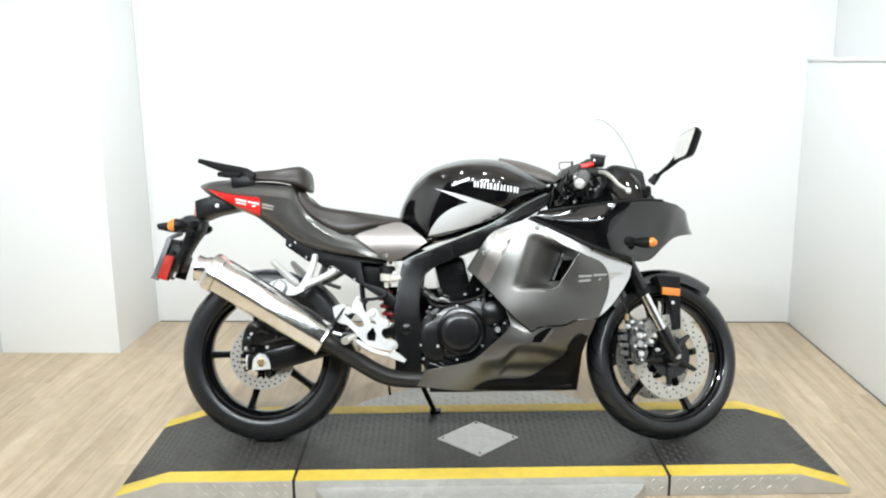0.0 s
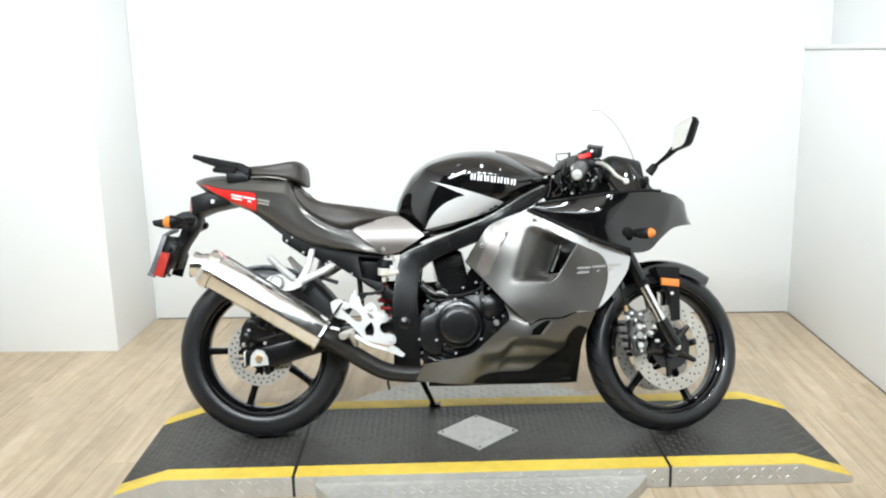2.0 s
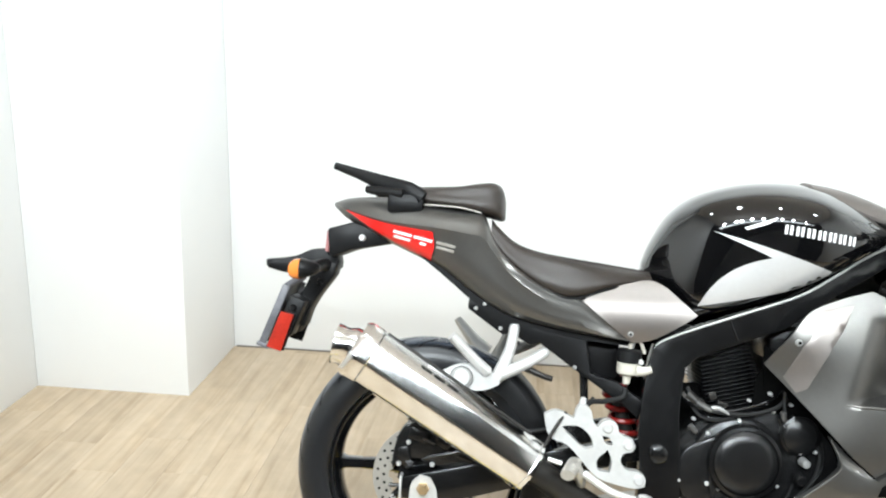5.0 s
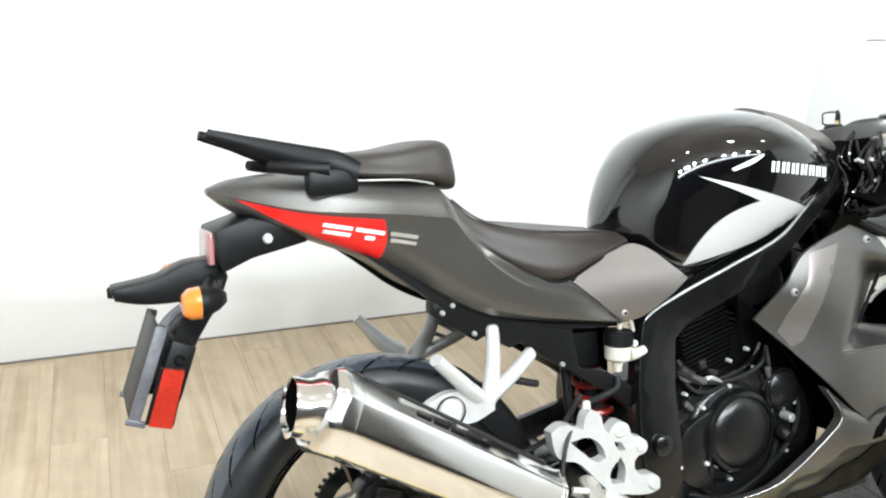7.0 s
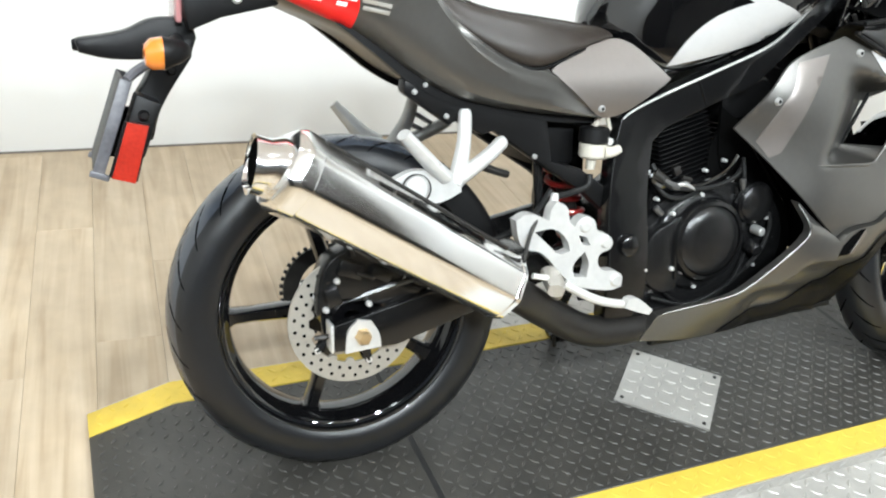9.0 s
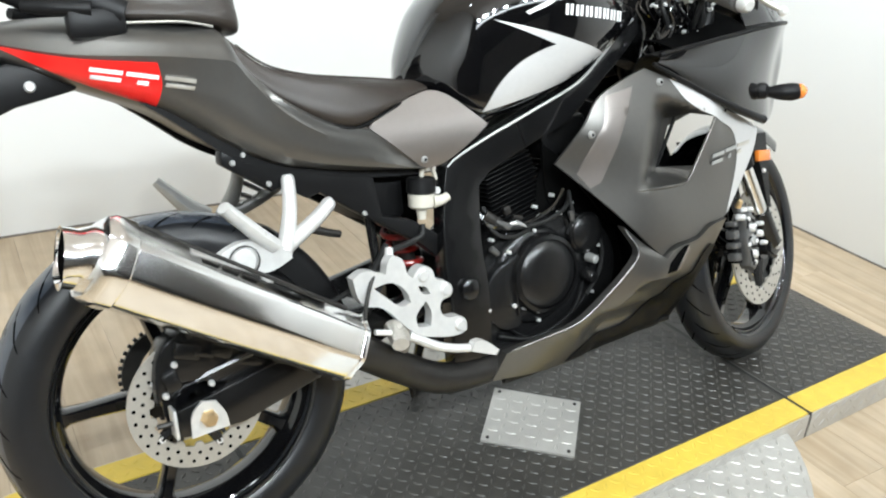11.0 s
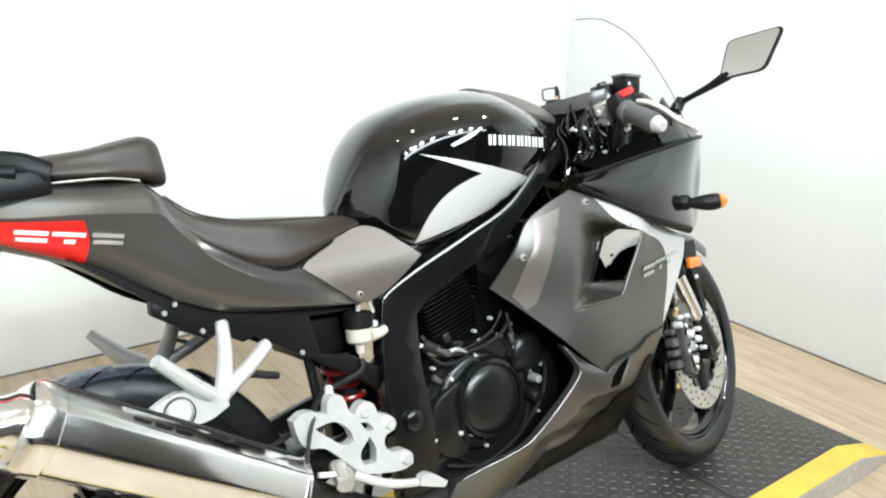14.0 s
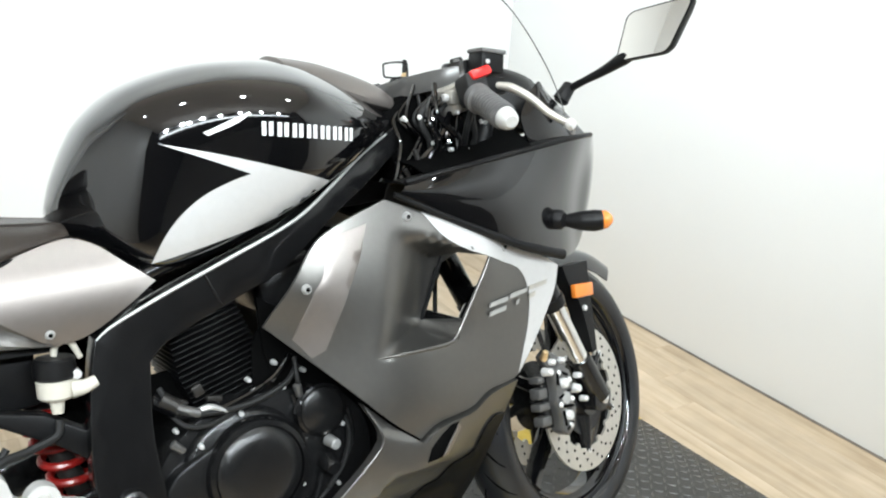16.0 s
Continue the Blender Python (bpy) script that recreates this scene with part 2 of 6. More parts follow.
def tube(pts, radii, n=10, smooth=6, squash=1.0):
    return add_tube(bmesh.new(), pts, radii, n, smooth, squash)


def add_rod(bm, p0, p1, r0, r1=None, n=14, bevel=0.0):
    r1 = r0 if r1 is None else r1
    p0, p1 = Vector(p0), Vector(p1)
    if not bevel:
        return add_tube(bm, [p0, p1], [r0, r1], n, 1)
    d = (p1 - p0).normalized() * bevel
    return add_tube(bm, [p0, p0 + d, p1 - d, p1], [r0 - bevel, r0, r1, r1 - bevel], n, 1)


def rod(p0, p1, r0, r1=None, n=14, bevel=0.0):
    return add_rod(bmesh.new(), p0, p1, r0, r1, n, bevel)


def lathe(profile, centre, n=64, closed=True, bm=None):
    """Turn (radius, y) points about the cross axis through centre."""
    bm = bm or bmesh.new()
    c = Vector(centre)
    rings = [[bm.verts.new(c + Vector((r * math.cos(q), y, r * math.sin(q)))) for r, y in profile] for q in (2 * math.pi * k / n for k in range(n))]
    m = len(profile)
    for i in range(n):
        r0, r1 = rings[i], rings[(i + 1) % n]
        for k in range(m if closed else m - 1):
            bm.faces.new((r0[k], r0[(k + 1) % m], r1[(k + 1) % m], r1[k]))
    return bm


def rounded(pts, n=5, corner=48.0):
    """A closed outline, curved through its points but sharp where it turns by more than corner degrees."""
    pts = [Vector(p) for p in pts]
    m, out = len(pts), []

    def tangent(i):
        a, b, c = pts[i - 1], pts[i], pts[(i + 1) % m]
        u, v = b - a, c - b
        return None if u.angle(v, 0) > radians(corner) else (u.normalized() + v.normalized()).normalized()

    for i in range(m):
        p, q = pts[i], pts[(i + 1) % m]
        chord = q - p
        t0, t1 = tangent(i), tangent((i + 1) % m)
        a = (t0 if t0 is not None else chord.normalized()) * chord.length
        b = (t1 if t1 is not None else chord.normalized()) * chord.length
        steps = n if t0 is not None or t1 is not None else max(1, int(chord.length / 0.03))
        for k in range(steps):
            t = k / steps
            out.append(p * (2 * t ** 3 - 3 * t * t + 1) + a * (t ** 3 - 2 * t * t + t) + q * (3 * t * t - 2 * t ** 3) + b * (t ** 3 - t * t))
    return out


def inside(p, poly):
    hit, j = False, len(poly) - 1
    for i in range(len(poly)):
        a, b = poly[i], poly[j]
        if (a[1] > p[1]) != (b[1] > p[1]) and p[0] < (b[0] - a[0]) * (p[1] - a[1]) / (b[1] - a[1]) + a[0]:
            hit = not hit
        j = i
    return hit


def fill(outline, step, holes=()):
    """Triangles that fill an outline in the (x, z) plane."""
    loops = [list(outline), *[list(h) for h in holes]]
    vs, es = [], []
    for lp in loops:
        s = len(vs)
        vs += [Vector((p[0], p[1])) for p in lp]
        es += [(s + i, s + (i + 1) % len(lp)) for i in range(len(lp))]
    xs, zs = [p[0] for p in outline], [p[1] for p in outline]
    edge = np.array([[v.x, v.y] for v in vs])
    for i in range(int((max(xs) - min(xs)) / step) + 1):
        for j in range(int((max(zs) - min(zs)) / step) + 1):
            p = (min(xs) + (i + 0.5 * (j % 2)) * step, min(zs) + j * step)
            if inside(p, loops[0]) and not any(inside(p, h) for h in loops[1:]) and np.min(np.hypot(edge[:, 0] - p[0], edge[:, 1] - p[1])) > step * 0.45:
                vs.append(Vector(p))
    v2, _, tri, *_ = mathutils.geometry.delaunay_2d_cdt(vs, es, [], 1, 1e-5)
    tri = [t for t in tri if not any(inside(((v2[t[0]] + v2[t[1]] + v2[t[2]]) / 3), h) for h in loops[1:])]
    return v2, tri


def shell(outline, depth, thick, side=-1, step=0.014, holes=(), corner=48.0, n=5, curved=True):
    """A panel: its outline in (x, z), its distance from the middle plane depth(x, z), its thickness."""
    outline = rounded(outline, n, corner) if curved else [Vector(p) for p in outline]
    v2, tri = fill(outline, step, [rounded(h, n, corner) for h in holes])
    bm = bmesh.new()
    outer = [bm.verts.new((v.x, side * depth(v.x, v.y), v.y)) for v in v2]
    inner = [bm.verts.new((v.x, side * (depth(v.x, v.y) - thick), v.y)) for v in v2]
    count = {}
    for t in tri:
        bm.faces.new([outer[i] for i in t])
        bm.faces.new([inner[i] for i in reversed(t)])
        for k in range(3):
            e = (t[k], t[(k + 1) % 3])
            key = tuple(sorted(e))
            count[key] = None if key in count else e
    for e in count.values():
        if e:
            bm.faces.new((outer[e[0]], outer[e[1]], inner[e[1]], inner[e[0]]))
    return bm


def skin_depth(bm, side=-1):
    tree = mathutils.bvhtree.BVHTree.FromBMesh(bm)

    def depth(x, z):
        hit = tree.ray_cast(Vector((x, side * 1.0, z)), Vector((0, -side, 0)))
        if hit[0] is None:
            hit = tree.find_nearest(Vector((x, side * 0.3, z)))
        return side * hit[0].y
    return depth


def transfer(outline, depth, lift=0.0015, side=-1, step=0.012, corner=48.0, curved=True):
    """A thin painted area that follows a surface."""
    return shell(outline, lambda x, z: depth(x, z) + lift, 0.0025, side, step, (), corner, 5, curved)


def spread(points):
    """A smooth surface y(x, z) through control points (x, z, y)."""
    p = np.array(points, float)
    m = len(p)

    def kern(d):
        return np.where(d > 0, d * d * np.log(np.maximum(d, 1e-9)), 0)
    a = np.zeros((m + 3, m + 3))
    a[:m, :m] = kern(np.hypot(p[:, None, 0] - p[None, :, 0], p[:, None, 1] - p[None, :, 1])) + np.eye(m) * 1e-4
    a[:m, m:], a[m:, :m] = np.c_[np.ones(m), p[:, :2]], np.c_[np.ones(m), p[:, :2]].T
    w = np.linalg.solve(a, np.r_[p[:, 2], 0, 0, 0])

    def f(x, z):
        return float(kern(np.hypot(p[:, 0] - x, p[:, 1] - z)) @ w[:m] + w[m] + w[m + 1] * x + w[m + 2] * z)
    return f


def crom(a, b, c, d, t):
    return 0.5 * (2 * b + (c - a) * t + (2 * a - 5 * b + 4 * c - d) * t * t + (3 * b - a - 3 * c + d) * t ** 3)


def loft(keys, nx=6, nr=5, sharp_at=()):
    """A closed body along x. keys: (x, half profile (y, z) from the top middle to the bottom middle), mirrored."""
    arr = [np.array([[x, y, z] for y, z in prof], float) for x, prof in keys]
    sec = []
    for i in range(len(arr) - 1):
        for k in range(nx):
            sec.append(crom(arr[max(i - 1, 0)], arr[i], arr[i + 1], arr[min(i + 2, len(arr) - 1)], k / nx))
    sec.append(arr[-1])
    bm, rings = bmesh.new(), []
    for s in sec:
        s = s.copy()
        s[:, 1] = np.maximum(s[:, 1], 0)
        half, m = [], len(s)
        for i in range(m - 1):
            before = s[i - 1] if i else s[1] * (1, -1, 1)
            after = s[i + 2] if i + 2 < m else s[m - 2] * (1, -1, 1)
            if i in sharp_at:
                before = 2 * s[i] - s[i + 1]
            if i + 1 in sharp_at:
                after = 2 * s[i + 1] - s[i]
            half += [crom(before, s[i], s[i + 1], after, k / nr) for k in range(nr)]
        half.append(s[-1])
        ring = [(p[0], -max(p[1], 0), p[2]) for p in half] + [(p[0], max(p[1], 0), p[2]) for p in half[-2:0:-1]]
        rings.append([bm.verts.new(p) for p in ring])
    n = len(rings[0])
    for r0, r1 in zip(rings, rings[1:]):
        for k in range(n):
            bm.faces.new((r0[k], r0[(k + 1) % n], r1[(k + 1) % n], r1[k]))
    bm.faces.new(rings[0])
    bm.faces.new(rings[-1])
    return bm


def plate(outline, y0, y1, bevel=0.003, holes=(), curved=True, corner=48.0):
    """A flat cut plate between the two planes y0 and y1."""
    loops = [rounded(outline, 4, corner) if curved else [Vector(p) for p in outline]]
    bm = shell(outline, lambda x, z: max(abs(y0), abs(y1)) if y0 * y1 >= 0 else y1, abs(y1 - y0), -1 if y0 + y1 < 0 else 1, 0.5, holes, corner, 4, curved)
    if bevel:
        rim = [e for e in bm.edges if len(e.link_faces) == 2 and e.calc_face_angle(0) > radians(60) and abs(e.verts[0].co.y - e.verts[1].co.y) < 1e-6]
        bmesh.ops.bevel(bm, geom=rim, offset=bevel, segments=2, profile=0.5, affect="EDGES", clamp_overlap=True)
    return bm


# ---- room ----
def slab(name, lo, hi, mat, label, category="wall"):
    c = [(a + b) / 2 for a, b in zip(lo, hi)]
    ob = part(name, box(c, [b - a for a, b in zip(lo, hi)], bevel=0.003), mat)
    return tagged(ob, label, category, kind="structure")


TOP = 2.8
NORTH, EAST, WEST = 1.70, 2.51, -1.68
slab("wall_north", (-1.06, NORTH, FLOOR - 0.05), (EAST + 0.26, NORTH + 0.18, TOP), WALL, "plain white painted showroom back wall")
slab("wall_pillar", (WEST, 1.155, FLOOR - 0.05), (-1.06, NORTH + 0.18, TOP), WALL, "white painted wall pillar standing proud in the corner", "pillar")
slab("wall_west", (WEST - 0.16, -2.3, FLOOR - 0.05), (WEST, NORTH + 0.18, TOP), WALL, "plain white painted side wall")
# Unseen walls, dark so that tank and frame reflect black.
slab("wall_southwest", (WEST - 0.16, -6.0, FLOOR - 0.05), (WEST, -2.3, TOP), BACK, "unseen closing wall, dark to keep bike reflections black")
slab("wall_southeast", (EAST + 0.02, -6.0, FLOOR - 0.05), (EAST + 0.26, -2.3, TOP), BACK, "unseen closing wall, dark to keep bike reflections black")
slab("wall_east", (EAST, -2.3, FLOOR - 0.05), (EAST + 0.26, NORTH, 1.355), WALL, "white painted half height partition wall")
slab("wall_east_upper", (EAST + 0.13, -2.3, 1.355), (EAST + 0.26, NORTH, TOP), WALL, "white painted wall set back above a ledge")
tagged(part("ledge", box((EAST + 0.065, -0.3, 1.365), (0.15, 3.98, 0.02), bevel=0.004), WALL), "narrow white painted ledge on the half height wall", "ledge", kind="structure")
slab("wall_south", (WEST - 0.16, -6.15, FLOOR - 0.05), (EAST + 0.26, -6.0, TOP), SOUTH, "plain grey wall closing the showroom")
slab("ceiling", (WEST - 0.16, -2.75, TOP), (EAST + 0.26, NORTH + 0.18, TOP + 0.1), CEIL, "plain pale ceiling", "ceiling")
# Unseen ceiling part, added dark to end the bright reflection on the tank.
slab("ceiling_rear", (WEST - 0.16, -6.15, TOP - 0.12), (EAST + 0.26, -2.75, TOP + 0.1), BACK, "unseen dark ceiling part added to darken the tank reflection", "ceiling")
floor = slab("floor", (WEST - 0.16, -6.15, FLOOR - 0.06), (EAST + 0.26, NORTH + 0.18, FLOOR - 0.008), BACK, "light oak plank flooring", "floor")


# Thin added strips carry the shadow line at the wall foot as colour.
GAPSHADE = material("wall_foot_shade", (0.17, 0.15, 0.13), 0.8, 0, 0, 0.3, 40)
for c, d in (((EAST - 0.0025, -0.3, FLOOR + 0.003), (0.005, 3.98, 0.006)), (((EAST - 1.06) / 2, NORTH - 0.0025, FLOOR + 0.003), (EAST + 1.04, 0.005, 0.006))):
    tagged(part("trim", box(c, d), GAPSHADE), "thin strip coloured as the shadow gap along the wall foot", "trim", kind="structure")


# ---- turntable platform ----
X0, X1, S0, S1 = -0.30, 1.86, 0.14, 1.412
YN, YF, BAND = -0.315, 0.318, 0.074
END0, END1, ZEND = -0.47, 2.03, -0.05
platform = thing("display_platform", pose(0.778, 0, 0, 0, 0, 2.7) @ pose(-0.778, 0, 0), "black tread plate motorcycle turntable platform with yellow edges on the floor", "platform")


def strip(x_lo, x_hi, y_lo, y_hi, z_lo, lift=0.0):
    """A bar of the deck between two stations, following the end slopes."""
    bm = bmesh.new()
    xs = sorted({x_lo, x_hi, *[x for x in (X0, X1) if x_lo < x < x_hi]})

    def top(x):
        if x < X0:
            return ZEND * (X0 - x) / (X0 - END0)
        if x > X1:
            return ZEND * (x - X1) / (END1 - X1)
        return 0.0
    rings = []
    for x in xs:
        zt = top(x) + lift
        zb = min(z_lo, zt - 0.012)
        rings.append([bm.verts.new(p) for p in ((x, y_lo, zb), (x, y_hi, zb), (x, y_hi, zt), (x, y_lo, zt))])
    for r0, r1 in zip(rings, rings[1:]):
        for k in range(4):
            bm.faces.new((r0[k], r0[(k + 1) % 4], r1[(k + 1) % 4], r1[k]))
    bm.faces.new(rings[0])
    bm.faces.new(rings[-1])
    bmesh.ops.recalc_face_normals(bm, faces=bm.faces)
    es = [e for e in bm.edges if e.calc_face_angle(0) > radians(60)]
    bmesh.ops.bevel(bm, geom=es, offset=0.002, segments=1, profile=0.5, affect="EDGES", clamp_overlap=True)
    return bm


def lozenges(x_lo, x_hi, y_lo, y_hi, pitch, height, lift=0.0, drop=True):
    """Raised tread marks of a chequer plate."""
    vs, fs = [], []
    nx, ny = int((x_hi - x_lo) / pitch), int((y_hi - y_lo) / pitch)
    for i in range(nx):
        for j in range(ny):
            cx, cy = x_lo + (i + 0.5) * (x_hi - x_lo) / nx, y_lo + (j + 0.5) * (y_hi - y_lo) / ny
            a = radians(45 if (i + j) % 2 else -45)
            ca, sa = math.cos(a), math.sin(a)
            z = lift
            if drop and cx < X0:
                z += ZEND * (X0 - cx) / (X0 - END0)
            if drop and cx > X1:
                z += ZEND * (cx - X1) / (END1 - X1)
            s = len(vs)
            for u, v, h in ((-0.46, 0, 0), (0, -0.16, 0), (0.46, 0, 0), (0, 0.16, 0), (-0.3, 0, 1), (0, -0.08, 1), (0.3, 0, 1), (0, 0.08, 1)):
                u, v = u * pitch, v * pitch
                vs.append((cx + u * ca - v * sa, cy + u * sa + v * ca, z + h * height))
            fs += [(s + 4, s + 5, s + 6, s + 7)] + [(s + k, s + (k + 1) % 4, s + 4 + (k + 1) % 4, s + 4 + k) for k in range(4)]
    bm = bmesh.new()
    bv = [bm.verts.new(v) for v in vs]
    for f in fs:
        bm.faces.new([bv[k] for k in f])
    return bm


GAP = 0.005
SPANS = ((END0, S0 - GAP), (S0 + GAP, S1 - GAP), (S1 + GAP, END1))
for x_lo, x_hi in SPANS:
    part("deck_plate", strip(x_lo, x_hi, YN + BAND, YF - BAND, FLOOR), DECK, platform, "worn black painted tread plate")
    tr = part("tread_pattern", lozenges(x_lo + 0.01, x_hi - 0.01, YN + BAND + 0.004, YF - BAND - 0.004, 0.0235, 0.0019), TREAD, platform)
    tagged(tr, "raised worn tread marks", kind="stuff")
    for y_lo, y_hi in ((YN, YN + BAND - 0.001), (YF - BAND + 0.001, YF)):
        part("edge_band", strip(x_lo, x_hi, y_lo, y_hi, FLOOR + 0.01, 0.001), YELLOW, platform, "scuffed yellow safety band")
        tr = part("tread_pattern", lozenges(x_lo + 0.01, x_hi - 0.01, y_lo + 0.006, y_hi - 0.006, 0.0275, 0.0012, 0.001), YELLOW, platform)
        tagged(tr, "raised yellow tread marks", kind="stuff")
    for y, o in ((YN - 0.0025, -1), (YF + 0.0025, 1)):
        bm = bmesh.new()
        xs = [x for x in (x_lo, max(x_lo, X0), min(x_hi, X1), x_hi)]
        xs = sorted(set(xs))
        row = []
        for x in xs:
            zt = ZEND * (X0 - x) / (X0 - END0) if x < X0 else ZEND * (x - X1) / (END1 - X1) if x > X1 else 0.0
            row.append([bm.verts.new((x, y + 0.002 * q, z)) for q, z in ((o, FLOOR + 0.002), (o, zt - 0.003), (-o, zt - 0.003), (-o, FLOOR + 0.002))])
        for r0, r1 in zip(row, row[1:]):
            for k in range(4):
                bm.faces.new((r0[k], r0[(k + 1) % 4], r1[(k + 1) % 4], r1[k]))
        bm.faces.new(row[0])
        bm.faces.new(row[-1])
        part("side_plate", bm, PLATE, platform, "bright aluminium tread plate skirt")
        vs = lozenges(max(x_lo, X0) + 0.01, min(x_hi, X1) - 0.01, 0, 0.06, 0.028, 0.0016, 0, False)
        for v in vs.verts:
            v.co = (v.co.x, y + o * (0.002 + v.co.z), FLOOR + 0.012 + v.co.y)
        tagged(part("tread_pattern", vs, PLATE, platform), "raised aluminium tread marks", kind="stuff")
for x in (S0, S1):
    part("joint_strip", box((x, (YN + YF) / 2, -0.042), (2 * GAP + 0.004, YF - YN + 0.004, 0.082)), RUBBERJOINT, platform, "black open joint between deck plates")

# the round turntable base that shows on both long sides
CX, CY, RAD, ZB = 0.772, -0.01, 0.64, -0.028
bm = bmesh.new()
ring = [(CX + RAD * math.cos(q), CY + RAD * math.sin(q)) for q in (2 * math.pi * k / 72 for k in range(72))]
lo = [bm.verts.new((x, y, FLOOR)) for x, y in ring]
mid = [bm.verts.new((x, y, ZB - 0.003)) for x, y in ring]
hi = [bm.verts.new((CX + (x - CX) * 0.995, CY + (y - CY) * 0.995, ZB)) for x, y in ring]
for a, b in ((lo, mid), (mid, hi)):
    for k in range(72):
        bm.faces.new((a[k], a[(k + 1) % 72], b[(k + 1) % 72], b[k]))
bm.faces.new(hi)
bm.faces.new(lo)
part("round_base", bm, PLATE, platform, "round aluminium tread plate base", 30)
bm = lozenges(CX - RAD, CX + RAD, CY - RAD, CY + RAD, 0.03, 0.0018, ZB, False)
bmesh.ops.delete(bm, geom=[v for v in bm.verts if math.hypot(v.co.x - CX, v.co.y - CY) > RAD - 0.01 or YN + 0.005 < v.co.y < YF - 0.005], context="VERTS")
tagged(part("tread_pattern", bm, PLATE, platform), "raised aluminium tread marks", kind="stuff")

# loose-looking square inspection plate, set corner-wise in the deck
DX, DY, DR = 0.778, -0.008, 0.151
hatch = part("hatch_plate", plate([(DX - DR, DY), (DX, DY - DR), (DX + DR, DY), (DX, DY + DR)], -0.0, -0.005, 0.0, (), False), PLATE, platform, "square aluminium tread plate hatch")
for v in hatch.data.vertices:
    v.co = (v.co.x, v.co.z, -v.co.y)
bm = lozenges(DX - DR, DX + DR, DY - DR, DY + DR, 0.028, 0.0016, 0.005, False)
bmesh.ops.delete(bm, geom=[f for f in bm.faces if any(abs(v.co.x - DX) + abs(v.co.y - DY) > DR - 0.004 for v in f.verts)], context="FACES")
tagged(part("tread_pattern", bm, PLATE, hatch), "raised aluminium tread marks", kind="stuff")
for dx, dy in ((1, 0), (-1, 0), (0, 1), (0, -1)):
    part("screw", rod((DX + dx * (DR - 0.02), DY + dy * (DR - 0.02), 0.004), (DX + dx * (DR - 0.02), DY + dy * (DR - 0.02), 0.0075), 0.005, 0.004, 10), DARKMETAL, hatch)


# ---- motorcycle ----
bike = thing("motorcycle", Matrix.Translation((0.004, -0.034, 0.003)) @ pose(0, 0, 0, -13.9, 0, 1.52) @ Matrix.Diagonal((1, 1, 1.0106, 1)),
             "black and grey faired sport motorcycle on its side stand", "motorcycle")


def soften(bm, r=0.004, angle=60, segments=2):
    bmesh.ops.recalc_face_normals(bm, faces=bm.faces)
    rim = [e for e in bm.edges if len(e.link_faces) == 2 and e.calc_face_angle(0) > radians(angle)]
    bmesh.ops.bevel(bm, geom=rim, offset=r, segments=segments, profile=0.5, affect="EDGES", clamp_overlap=True)
    return bm


def patch(rows, n=6, thick=0.003, flip=False):
    """A curved sheet through a grid of points."""
    g = np.array(rows, float)

    def dense(a):
        out = []
        for i in range(len(a) - 1):
            for k in range(n):
                out.append(crom(a[max(i - 1, 0)], a[i], a[i + 1], a[min(i + 2, len(a) - 1)], k / n))
        return np.array(out + [a[-1]])
    g = dense(g)
    g = np.swapaxes(dense(np.swapaxes(g, 0, 1)), 0, 1)
    bm = bmesh.new()
    vs = [[bm.verts.new(p) for p in r] for r in g]
    for i in range(len(vs) - 1):
        for k in range(len(vs[0]) - 1):
            bm.faces.new((vs[i][k], vs[i][k + 1], vs[i + 1][k + 1], vs[i + 1][k]))
    bmesh.ops.remove_doubles(bm, verts=bm.verts, dist=1e-5)
    bmesh.ops.recalc_face_normals(bm, faces=bm.faces)
    if thick:
        bmesh.ops.solidify(bm, geom=bm.faces[:], thickness=thick)
    return bm


